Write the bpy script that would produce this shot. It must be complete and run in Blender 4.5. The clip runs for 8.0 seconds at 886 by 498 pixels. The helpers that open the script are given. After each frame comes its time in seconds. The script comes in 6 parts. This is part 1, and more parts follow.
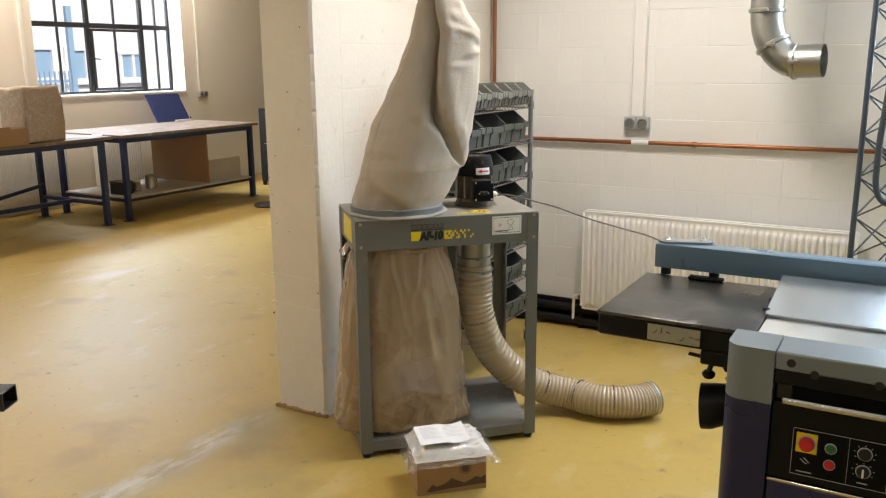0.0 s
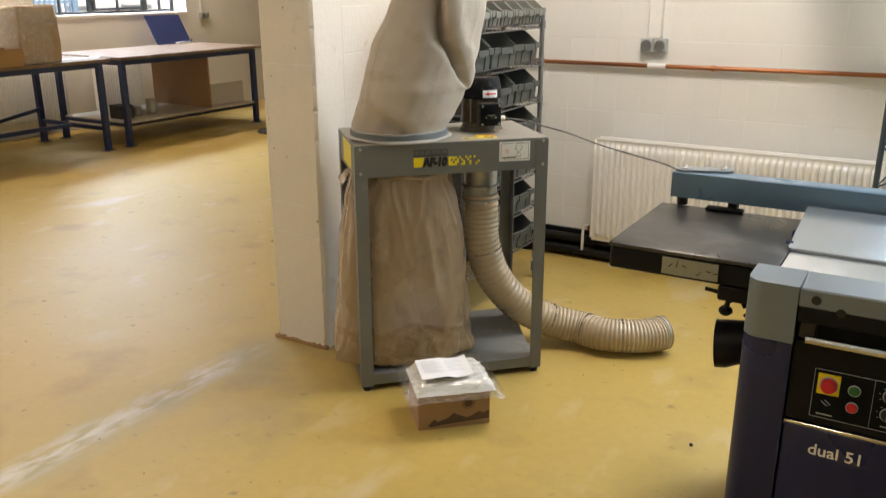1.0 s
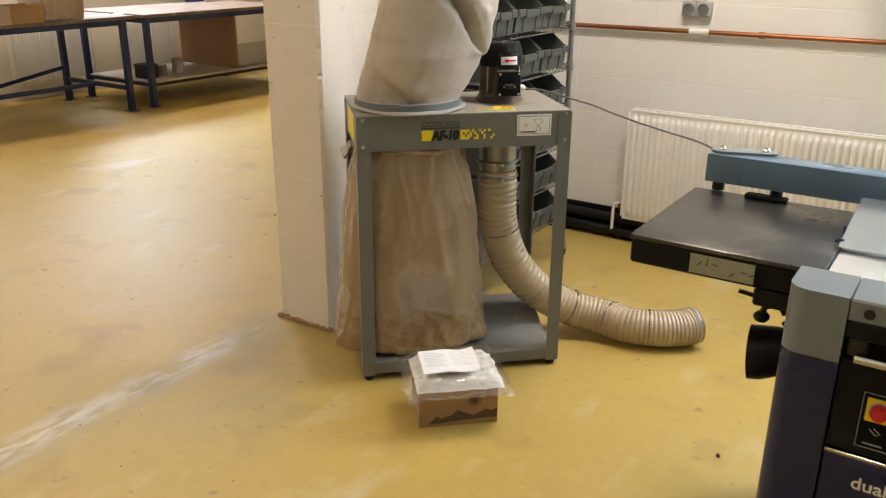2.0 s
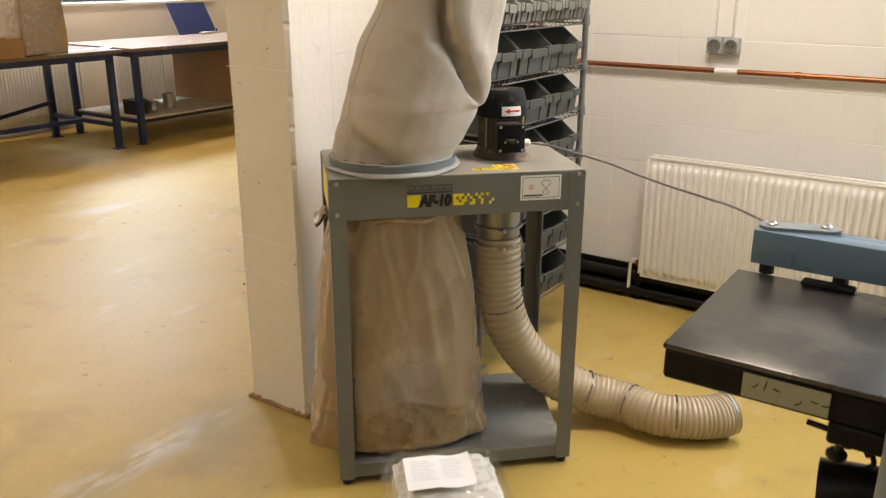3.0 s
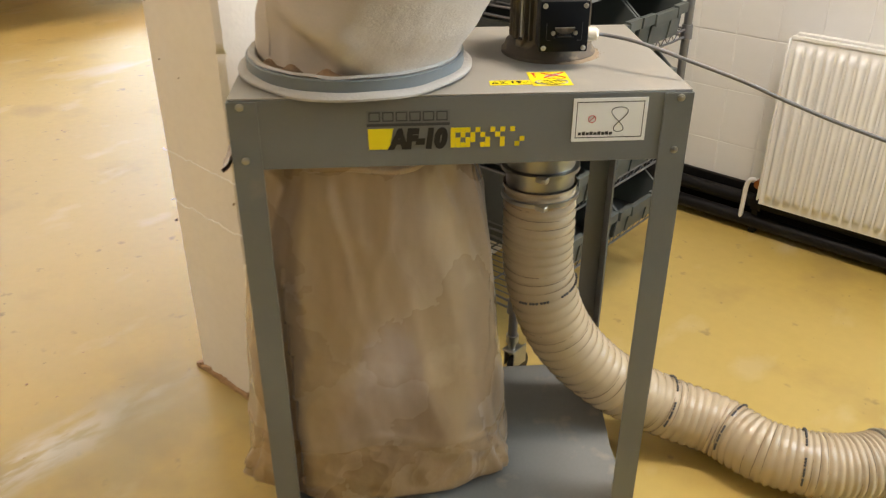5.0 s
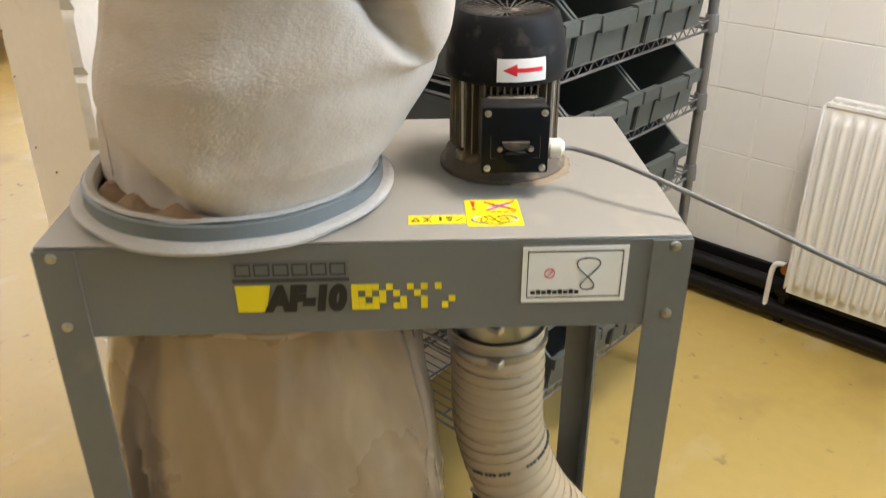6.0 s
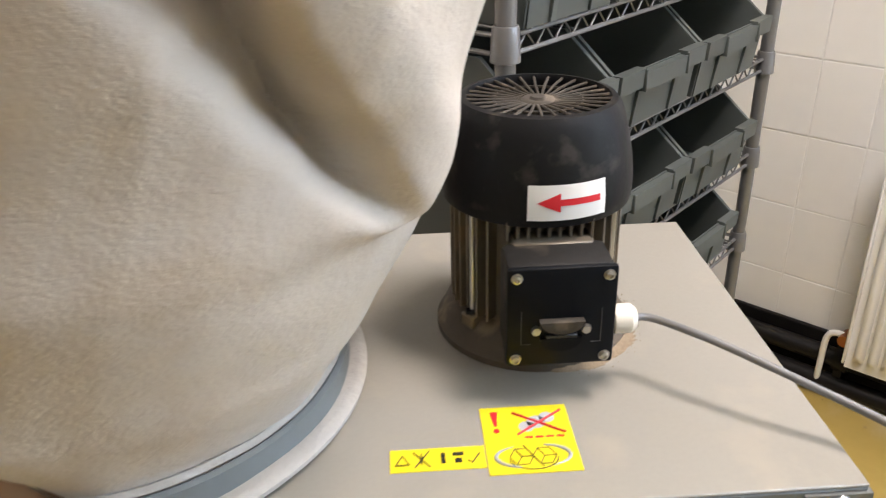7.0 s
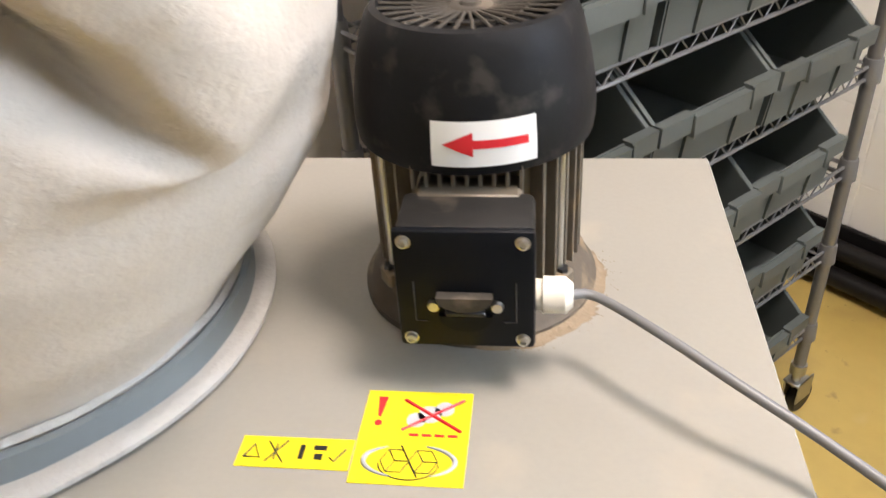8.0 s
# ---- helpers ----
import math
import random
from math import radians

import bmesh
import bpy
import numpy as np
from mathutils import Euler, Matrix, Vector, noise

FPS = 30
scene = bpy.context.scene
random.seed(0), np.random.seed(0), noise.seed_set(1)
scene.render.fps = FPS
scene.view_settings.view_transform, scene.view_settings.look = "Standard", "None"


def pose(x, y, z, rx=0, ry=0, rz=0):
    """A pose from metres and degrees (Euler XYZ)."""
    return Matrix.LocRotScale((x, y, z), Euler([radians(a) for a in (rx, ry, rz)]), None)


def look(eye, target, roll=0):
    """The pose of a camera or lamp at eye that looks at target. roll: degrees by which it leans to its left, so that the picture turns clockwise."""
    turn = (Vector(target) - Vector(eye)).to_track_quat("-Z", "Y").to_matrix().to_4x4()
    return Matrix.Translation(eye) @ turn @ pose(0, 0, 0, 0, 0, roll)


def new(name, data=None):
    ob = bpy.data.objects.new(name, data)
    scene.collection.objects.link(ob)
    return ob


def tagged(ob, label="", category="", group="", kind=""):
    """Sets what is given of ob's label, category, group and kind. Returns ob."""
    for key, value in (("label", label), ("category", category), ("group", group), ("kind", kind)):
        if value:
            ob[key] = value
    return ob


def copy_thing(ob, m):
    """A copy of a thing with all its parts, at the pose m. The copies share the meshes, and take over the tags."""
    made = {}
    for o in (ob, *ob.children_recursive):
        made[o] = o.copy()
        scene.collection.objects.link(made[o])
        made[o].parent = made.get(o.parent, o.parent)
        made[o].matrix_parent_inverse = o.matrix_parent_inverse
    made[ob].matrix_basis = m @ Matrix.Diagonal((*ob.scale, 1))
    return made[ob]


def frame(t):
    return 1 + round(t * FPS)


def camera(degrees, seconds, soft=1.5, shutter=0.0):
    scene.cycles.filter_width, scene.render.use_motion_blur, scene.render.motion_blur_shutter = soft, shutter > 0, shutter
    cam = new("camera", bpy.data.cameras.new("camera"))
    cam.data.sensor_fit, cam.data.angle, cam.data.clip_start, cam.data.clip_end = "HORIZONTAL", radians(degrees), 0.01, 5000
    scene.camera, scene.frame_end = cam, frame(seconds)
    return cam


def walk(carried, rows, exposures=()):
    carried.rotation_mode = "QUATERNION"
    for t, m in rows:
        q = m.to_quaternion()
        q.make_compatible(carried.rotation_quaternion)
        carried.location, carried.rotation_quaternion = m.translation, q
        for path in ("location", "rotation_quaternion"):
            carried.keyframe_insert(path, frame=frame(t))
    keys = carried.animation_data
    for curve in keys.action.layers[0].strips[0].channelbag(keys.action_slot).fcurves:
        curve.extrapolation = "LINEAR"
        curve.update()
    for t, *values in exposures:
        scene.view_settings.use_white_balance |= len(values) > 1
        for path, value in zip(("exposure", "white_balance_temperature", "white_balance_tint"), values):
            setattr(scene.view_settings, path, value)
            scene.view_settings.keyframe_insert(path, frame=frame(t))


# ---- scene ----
cam = camera(56.2, 8.0, soft=1.2, shutter=0.35)
PATH = [
    (0, (0.168, -0.124, 1.617), (-0.806, 1.566, 1.175), -0.4),
    (0.5, (0.153, -0.093, 1.606), (-0.82, 1.584, 1.116), -0.3),
    (1, (0.11, 0.013, 1.575), (-0.86, 1.654, 0.969), -0.1),
    (1.2, (0.096, 0.091, 1.559), (-0.875, 1.716, 0.912), -0.0),
    (2.3, (0.002, 0.426, 1.55), (-1.054, 1.981, 0.865), 0.1),
    (2.5, (-0.057, 0.533, 1.546), (-1.121, 2.09, 0.88), -0.1),
    (3, (-0.167, 0.746, 1.563), (-1.23, 2.319, 0.933), 0.2),
    (3.5, (-0.234, 1.04, 1.527), (-1.372, 2.564, 0.909), 0.9),
    (4, (-0.307, 1.293, 1.513), (-1.53, 2.704, 0.795), 0.7),
    (4.2, (-0.367, 1.379, 1.489), (-1.588, 2.753, 0.7), 0.2),
    (5.3, (-0.689, 1.878, 1.441), (-1.823, 3.196, 0.454), 0.5),
    (5.5, (-0.72, 1.986, 1.448), (-1.878, 3.295, 0.476), 0.4),
    (6, (-0.802, 2.163, 1.445), (-2.005, 3.463, 0.518), -0.1),
    (6.5, (-0.994, 2.345, 1.435), (-2.195, 3.669, 0.538), -1.2),
    (7, (-1.104, 2.481, 1.423), (-2.296, 3.803, 0.512), -1.4),
    (7.5, (-1.11, 2.608, 1.405), (-2.403, 3.764, 0.408), -1.6),
    (8, (-1.085, 2.696, 1.387), (-2.418, 3.68, 0.267), -3.9),
]
walk(cam, [(t, look(eye, target, roll)) for t, eye, target, roll in PATH], exposures=[(0.0, -0.06, 7000, 13), (1.2, -0.04, 7250, 14), (2.5, 0.05, 7600, 16), (3.5, 0.03, 7700, 17), (4.2, 0.14, 7700, 17), (5.5, 0.38, 7000, 14), (6.5, 0.42, 6650, 15), (7.0, 0.38, 6750, 18), (7.5, 0.54, 6850, 19), (8.0, 0.56, 6900, 19)])

# ---- world, sun and lamps ----
world = bpy.data.worlds.new("sky")
scene.world = world
world.use_nodes = True
_wn = world.node_tree
_sky = _wn.nodes.new("ShaderNodeTexSky")
_sky.sky_type, _sky.sun_disc = "NISHITA", False
_sky.sun_elevation, _sky.sun_rotation = radians(36), radians(108)
_wn.links.new(_sky.outputs[0], _wn.nodes["Background"].inputs[0])
_wn.nodes["Background"].inputs[1].default_value = 0.15
_sun = new("sun", bpy.data.lights.new("sun", "SUN"))
_sun.data.energy, _sun.data.angle, _sun.data.color = 5.0, radians(0.6), (1, 0.95, 0.88)
_sun.matrix_world = look((9, -3, 7), (0, 0, 0))


def area_lamp(name, eye, target, sx, sy, power, colour):
    lamp = new(name, bpy.data.lights.new(name, "AREA"))
    lamp.data.shape, lamp.data.size, lamp.data.size_y = "RECTANGLE", sx, sy
    lamp.data.energy, lamp.data.color = power, colour
    lamp.matrix_world = look(eye, target)
    return lamp


WARM, COOL = (1.0, 0.885, 0.75), (0.66, 0.83, 1.0)
# daylight that falls in through the window openings
for _y, _p in ((6.9, 560), (3.4, 150), (-0.1, 60)):
    area_lamp("window_daylight", (-9.5, _y, 3.5), (-6.2, _y, 0.6), 2.2, 1.5, _p, COOL)
area_lamp("window_daylight", (1.17, 4.80, 2.1), (1.0, 0, 1.0), 2.0, 1.7, 180, (0.62, 0.81, 1.0))
# unseen lamps: one hung low over the north bay, others added as ceiling fill
for _x, _y, _z, _p, _sx, _sy in ((-0.98, 3.38, 2.6, 33, 0.65, 0.35), (-0.9, -0.6, 3.22, 8, 1.5, 0.2), (-7.75, 4.6, 3.22, 55, 0.3, 1.5), (-7.75, 7.2, 3.22, 36, 0.3, 1.5), (-3.7, 0.5, 3.22, 52, 0.3, 1.5)):
    _lamp = area_lamp("unseen_lamp", (_x, _y, _z), (_x, _y, 0), _sx, _sy, _p, (1.0, 0.945, 0.88) if _x > -1.5 else WARM)
    _lamp.matrix_world = pose(_x, _y, _z)


# ---- materials ----
def material(name, colour, rough=0.6, metal=0.0, vary=0.12, grain=60.0, blot=4.0, bump=0.1, coat=0.0, transmit=0.0, stain=None, stain_at=0.62, coords="Object", scale=(1, 1, 1), distance=0.002, random=0.0, spec=0.5, crumple=0.0, crumple_scale=9.0, nap=0.0, nap_scale=70.0):
    m = bpy.data.materials.new(name)
    m.use_nodes = True
    nt = m.node_tree
    p = nt.nodes["Principled BSDF"]
    link = nt.links.new
    p.inputs["Metallic"].default_value = metal
    p.inputs["Specular IOR Level"].default_value = spec
    p.inputs["Coat Weight"].default_value = coat
    p.inputs["Transmission Weight"].default_value = transmit
    tc = nt.nodes.new("ShaderNodeTexCoord")
    mp = nt.nodes.new("ShaderNodeMapping")
    mp.inputs["Scale"].default_value = scale
    link(tc.outputs[coords], mp.inputs["Vector"])

    def noise_node(s, detail):
        n = nt.nodes.new("ShaderNodeTexNoise")
        n.inputs["Scale"].default_value, n.inputs["Detail"].default_value = s, detail
        link(mp.outputs[0], n.inputs["Vector"])
        return n

    fine, wide = noise_node(grain, 4), noise_node(blot, 5)

    def mixed(fac, a, b, mode="MIX"):
        mx = nt.nodes.new("ShaderNodeMix")
        mx.data_type, mx.blend_type = "RGBA", mode
        if isinstance(fac, float):
            mx.inputs[0].default_value = fac
        else:
            link(fac, mx.inputs[0])
        for k, v in ((6, a), (7, b)):
            if isinstance(v, tuple):
                mx.inputs[k].default_value = (*v, 1)
            else:
                link(v, mx.inputs[k])
        return mx.outputs[2]

    low = tuple(max(0, c * (1 - vary)) for c in colour)
    high = tuple(min(1, c * (1 + vary)) for c in colour)
    c = mixed(wide.outputs[0], low, high)
    c = mixed(0.5, c, mixed(fine.outputs[0], low, high))
    if stain:
        rp = nt.nodes.new("ShaderNodeValToRGB")
        rp.color_ramp.elements[0].position, rp.color_ramp.elements[1].position = stain_at, min(1, stain_at + 0.12)
        st = noise_node(blot * 1.7, 8)
        link(st.outputs[0], rp.inputs[0])
        c = mixed(rp.outputs[0], c, stain)
    if random:
        oi = nt.nodes.new("ShaderNodeObjectInfo")
        hs = nt.nodes.new("ShaderNodeHueSaturation")
        mr = nt.nodes.new("ShaderNodeMapRange")
        mr.inputs[3].default_value, mr.inputs[4].default_value = 1 - random, 1 + random
        link(oi.outputs["Random"], mr.inputs[0])
        link(mr.outputs[0], hs.inputs["Value"])
        link(c, hs.inputs["Color"])
        c = hs.outputs[0]
    link(c, p.inputs["Base Color"])
    mr = nt.nodes.new("ShaderNodeMapRange")
    mr.inputs[3].default_value, mr.inputs[4].default_value = max(0.02, rough - 0.1), min(1, rough + 0.1)
    link(wide.outputs[0], mr.inputs[0])
    link(mr.outputs[0], p.inputs["Roughness"])
    if bump:
        b = nt.nodes.new("ShaderNodeBump")
        b.inputs["Strength"].default_value, b.inputs["Distance"].default_value = bump, distance
        link(fine.outputs[0], b.inputs["Height"])
        normal = b.outputs[0]
        if nap:
            # soft tufts, coarser than the grain
            b2 = nt.nodes.new("ShaderNodeBump")
            b2.inputs["Strength"].default_value, b2.inputs["Distance"].default_value = nap, 0.006
            link(noise_node(nap_scale, 3).outputs[0], b2.inputs["Height"])
            link(normal, b2.inputs["Normal"])
            normal = b2.outputs[0]
        if crumple:
            # sharp facets of crumpled film
            warp = noise_node(crumple_scale * 0.5, 2)
            add = nt.nodes.new("ShaderNodeMix")
            add.data_type, add.inputs[0].default_value = "VECTOR", 0.22
            link(mp.outputs[0], add.inputs[4])
            link(warp.outputs["Color"], add.inputs[5])
            vo = nt.nodes.new("ShaderNodeTexVoronoi")
            vo.inputs["Scale"].default_value = crumple_scale
            link(add.outputs[1], vo.inputs["Vector"])
            b3 = nt.nodes.new("ShaderNodeBump")
            b3.inputs["Strength"].default_value, b3.inputs["Distance"].default_value = crumple, 0.03
            link(vo.outputs["Distance"], b3.inputs["Height"])
            link(normal, b3.inputs["Normal"])
            normal = b3.outputs[0]
        link(normal, p.inputs["Normal"])
    return m


def floor_material():
    """Ochre floor paint with worn, pale and grey patches and a shallow sheen."""
    m = material("floor_paint", (0.495, 0.345, 0.09), rough=0.50, vary=0.16, grain=26, blot=0.9, bump=0.05)
    nt = m.node_tree
    p = nt.nodes["Principled BSDF"]
    link = nt.links.new
    base = p.inputs["Base Color"].links[0].from_socket
    tc = nt.nodes["Texture Coordinate"]

    def ramp(scale, detail, lo, hi, stretch=(1, 1, 1), turn=0.0):
        mp = nt.nodes.new("ShaderNodeMapping")
        mp.inputs["Scale"].default_value = stretch
        mp.inputs["Rotation"].default_value = (0, 0, turn)
        n = nt.nodes.new("ShaderNodeTexNoise")
        n.inputs["Scale"].default_value, n.inputs["Detail"].default_value = scale, detail
        r = nt.nodes.new("ShaderNodeValToRGB")
        r.color_ramp.elements[0].position, r.color_ramp.elements[1].position = lo, hi
        link(tc.outputs["Object"], mp.inputs["Vector"])
        link(mp.outputs[0], n.inputs["Vector"])
        link(n.outputs[0], r.inputs[0])
        return r.outputs[0]

    def over(fac, a, colour, most=1.0):
        mx = nt.nodes.new("ShaderNodeMix")
        mx.data_type = "RGBA"
        ml = nt.nodes.new("ShaderNodeMath")
        ml.operation = "MULTIPLY"
        ml.inputs[1].default_value = most
        link(fac, ml.inputs[0])
        link(ml.outputs[0], mx.inputs[0])
        link(a, mx.inputs[6])
        mx.inputs[7].default_value = (*colour, 1)
        return mx.outputs[2]

    c = over(ramp(0.7, 6, 0.45, 0.7), base, (0.57, 0.435, 0.18), 0.5)
    c = over(ramp(3.0, 8, 0.57, 0.72), c, (0.34, 0.23, 0.08), 0.55)
    c = over(ramp(14, 8, 0.655, 0.74), c, (0.22, 0.155, 0.07), 0.65)
    c = over(ramp(45, 4, 0.70, 0.74), c, (0.16, 0.12, 0.06), 0.6)
    c = over(ramp(5.5, 9, 0.60, 0.70, (1, 0.6, 1), 0.9), c, (0.58, 0.46, 0.24), 0.45)
    c = over(ramp(1.6, 9, 0.64, 0.70, (1, 0.35, 1), 0.4), c, (0.60, 0.52, 0.36), 0.5)
    # the scuffed run of bare screed that leads up to the foot of the wall
    sep = nt.nodes.new("ShaderNodeSeparateXYZ")
    link(tc.outputs["Object"], sep.inputs[0])

    def band(axis, lo, hi, soft):
        a = nt.nodes.new("ShaderNodeMapRange")
        a.inputs[1].default_value, a.inputs[2].default_value = lo - soft, lo + soft
        b = nt.nodes.new("ShaderNodeMapRange")
        b.inputs[1].default_value, b.inputs[2].default_value = hi + soft, hi - soft
        link(sep.outputs[axis], a.inputs[0])
        link(sep.outputs[axis], b.inputs[0])
        t = nt.nodes.new("ShaderNodeMath")
        t.operation = "MULTIPLY"
        link(a.outputs[0], t.inputs[0])
        link(b.outputs[0], t.inputs[1])
        return t.outputs[0]

    def times(a, b):
        t = nt.nodes.new("ShaderNodeMath")
        t.operation = "MULTIPLY"
        link(a, t.inputs[0])
        link(b, t.inputs[1])
        return t.outputs[0]

    run = times(band(0, -2.47, -2.28, 0.09), band(1, 0.6, 2.72, 0.25))
    c = over(times(run, ramp(5, 6, 0.34, 0.62)), c, (0.36, 0.32, 0.21), 0.85)
    core = times(band(0, -2.44, -2.34, 0.05), band(1, 0.9, 2.5, 0.25))
    c = over(times(core, ramp(9, 8, 0.42, 0.56, (2.2, 0.7, 1))), c, (0.66, 0.62, 0.54), 0.8)
    # broad blotchy darker area round the foot of the wall's end
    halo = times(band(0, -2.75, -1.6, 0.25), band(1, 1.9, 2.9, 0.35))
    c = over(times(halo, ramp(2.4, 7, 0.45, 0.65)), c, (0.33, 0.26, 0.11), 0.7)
    link(c, p.inputs["Base Color"])
    return m


M = {}
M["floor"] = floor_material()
M["wall"] = material("wall_paint", (0.80, 0.76, 0.70), 0.6, vary=0.05, grain=40, blot=1.5, bump=0.25, coords="Object")
M["plaster"] = material("rough_plaster", (0.78, 0.735, 0.665), 0.75, vary=0.08, grain=45, blot=5, bump=0.4, distance=0.004, stain=(0.64, 0.585, 0.50), stain_at=0.66)
M["tile"] = material("painted_tile", (0.84, 0.835, 0.82), 0.35, vary=0.04, grain=24, blot=3, bump=0.12, coords="Object", random=0.012, distance=0.003)
M["joint"] = material("painted_joint", (0.84, 0.835, 0.82), 0.7, vary=0.08, grain=60, bump=0.3)
M["ceiling"] = material("ceiling_paint", (0.78, 0.76, 0.72), 0.8, vary=0.04, bump=0.1)
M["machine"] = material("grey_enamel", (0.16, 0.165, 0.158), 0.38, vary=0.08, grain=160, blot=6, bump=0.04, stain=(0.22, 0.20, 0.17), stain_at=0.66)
# extractor's top plate: a paler, warmer grey than its side panels
M["machine_top"] = material("warm_grey_enamel", (0.295, 0.278, 0.242), 0.40, vary=0.09, grain=220, blot=7, bump=0.05, stain=(0.335, 0.305, 0.255), stain_at=0.58)
M["felt"] = material("filter_felt", (0.50, 0.445, 0.385), 0.95, vary=0.09, grain=230, blot=6, bump=0.3, distance=0.002, scale=(1, 1, 1.5), stain=(0.455, 0.385, 0.31), stain_at=0.57, nap=0.16, nap_scale=60)
M["felt_inner"] = material("dusty_inner_felt", (0.26, 0.175, 0.11), 0.95, vary=0.2, grain=90, blot=12, bump=0.6)
M["rim"] = material("pale_rim_seal", (0.43, 0.41, 0.38), 0.8, vary=0.12, grain=150, blot=20, bump=0.4, nap=0.35, nap_scale=110)
M["band"] = material("blue_grey_band", (0.155, 0.178, 0.188), 0.5, vary=0.1, grain=120, bump=0.1)
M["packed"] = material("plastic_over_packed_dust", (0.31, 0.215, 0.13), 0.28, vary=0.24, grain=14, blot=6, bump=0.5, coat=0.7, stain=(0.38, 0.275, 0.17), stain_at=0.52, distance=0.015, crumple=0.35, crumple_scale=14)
M["sack"] = material("dust_filled_plastic", (0.325, 0.238, 0.162), 0.28, vary=0.18, grain=6, blot=3.5, bump=0.35, coat=0.6, stain=(0.38, 0.29, 0.205), stain_at=0.55, distance=0.02, crumple=0.30, crumple_scale=7)
M["hose"] = material("clear_ribbed_plastic", (0.61, 0.49, 0.335), 0.16, vary=0.08, grain=40, blot=5, bump=0.05, coat=0.6, transmit=0.3)
M["wire"] = material("hose_wire", (0.17, 0.12, 0.07), 0.5, metal=0.2, vary=0.1)
M["zinc"] = material("galvanised_steel", (0.40, 0.40, 0.375), 0.38, metal=1.0, vary=0.16, grain=30, blot=9, bump=0.03)
M["chrome"] = material("polished_steel", (0.68, 0.68, 0.68), 0.18, metal=1.0, vary=0.05)
M["screw"] = material("zinc_screw", (0.50, 0.49, 0.46), 0.3, metal=1.0, vary=0.15, grain=300)
M["black"] = material("black_plastic", (0.009, 0.009, 0.010), 0.40, vary=0.2, grain=120, blot=8, bump=0.06, stain=(0.035, 0.030, 0.024), stain_at=0.68, spec=0.3)
M["cap"] = material("dusty_black_cap", (0.007, 0.007, 0.008), 0.55, vary=0.3, grain=160, blot=22, bump=0.10, stain=(0.034, 0.031, 0.027), stain_at=0.54, spec=0.18)
M["boxblack"] = material("dusty_black_box", (0.017, 0.016, 0.015), 0.55, vary=0.3, grain=160, blot=20, bump=0.1, stain=(0.06, 0.05, 0.04), stain_at=0.56, spec=0.2)
M["cap_top"] = material("dust_caked_grille", (0.045, 0.037, 0.028), 0.85, vary=0.5, grain=120, blot=24, bump=0.3, stain=(0.12, 0.095, 0.07), stain_at=0.56)
M["alu"] = material("dirty_cast_aluminium", (0.155, 0.130, 0.098), 0.55, metal=0.3, vary=0.25, grain=90, blot=14, bump=0.1, stain=(0.25, 0.18, 0.105), stain_at=0.54)
M["grime"] = material("grimy_cast_iron", (0.085, 0.066, 0.047), 0.7, vary=0.35, grain=90, blot=18, bump=0.25, stain=(0.20, 0.145, 0.09), stain_at=0.57)
M["dust"] = material("sawdust", (0.235, 0.175, 0.115), 0.95, vary=0.35, grain=300, bump=0.6)
M["switch"] = material("gloss_black_switch", (0.005, 0.006, 0.008), 0.42, vary=0.1, grain=90, bump=0.02, spec=0.12)
M["gland"] = material("cream_plastic", (0.74, 0.69, 0.58), 0.5, vary=0.08, grain=70, stain=(0.55, 0.45, 0.32), stain_at=0.6)
M["cable"] = material("grey_cable", (0.165, 0.165, 0.17), 0.45, vary=0.05, bump=0.02)
M["white"] = material("white_sticker", (0.82, 0.82, 0.80), 0.35, vary=0.02, bump=0.0)
M["red"] = material("red_print", (0.62, 0.02, 0.03), 0.4, vary=0.05, bump=0.0)
M["yellow"] = material("yellow_sticker", (0.83, 0.66, 0.015), 0.4, vary=0.04, bump=0.0)
M["ink"] = material("black_print", (0.012, 0.012, 0.013), 0.45, vary=0.05, bump=0.0)
M["greyink"] = material("grey_print", (0.042, 0.044, 0.047), 0.45, vary=0.05, bump=0.0)
M["plategrey"] = material("nameplate_grey", (0.135, 0.14, 0.135), 0.42, vary=0.06, grain=120, bump=0.02)
M["arrowgrey"] = material("blue_grey_print", (0.36, 0.38, 0.43), 0.45, vary=0.05, bump=0.0)
M["paleprint"] = material("pale_grey_print", (0.42, 0.44, 0.46), 0.45, vary=0.05, bump=0.0)
M["bin"] = material("grey_green_plastic", (0.092, 0.105, 0.10), 0.45, vary=0.08, grain=90, blot=6, bump=0.06, random=0.14, stain=(0.15, 0.14, 0.125), stain_at=0.66, spec=0.35)
M["rack"] = material("grey_rack_steel", (0.20, 0.20, 0.205), 0.38, metal=0.55, vary=0.1, grain=90)
M["rad"] = material("radiator_enamel", (0.85, 0.842, 0.82), 0.32, vary=0.03, grain=60, bump=0.03)
M["copper"] = material("copper_pipe", (0.36, 0.15, 0.075), 0.38, metal=1.0, vary=0.3, grain=30, blot=7)
M["pipeblack"] = material("black_heating_pipe", (0.009, 0.008, 0.008), 0.5, vary=0.3, grain=60, spec=0.25)
M["iron"] = material("planed_cast_iron", (0.075, 0.074, 0.072), 0.30, metal=0.5, vary=0.18, grain=14, blot=3, bump=0.03, stain=(0.14, 0.135, 0.128), stain_at=0.52)
M["bright"] = material("ground_steel_plate", (0.70, 0.76, 0.82), 0.24, metal=0.9, vary=0.08, grain=16, blot=2, bump=0.02)
M["bluegrey"] = material("blue_grey_enamel", (0.12, 0.205, 0.29), 0.3, vary=0.06, grain=90, bump=0.03)
M["slate"] = material("slate_blue_enamel", (0.055, 0.075, 0.10), 0.4, vary=0.1, grain=90, bump=0.03)
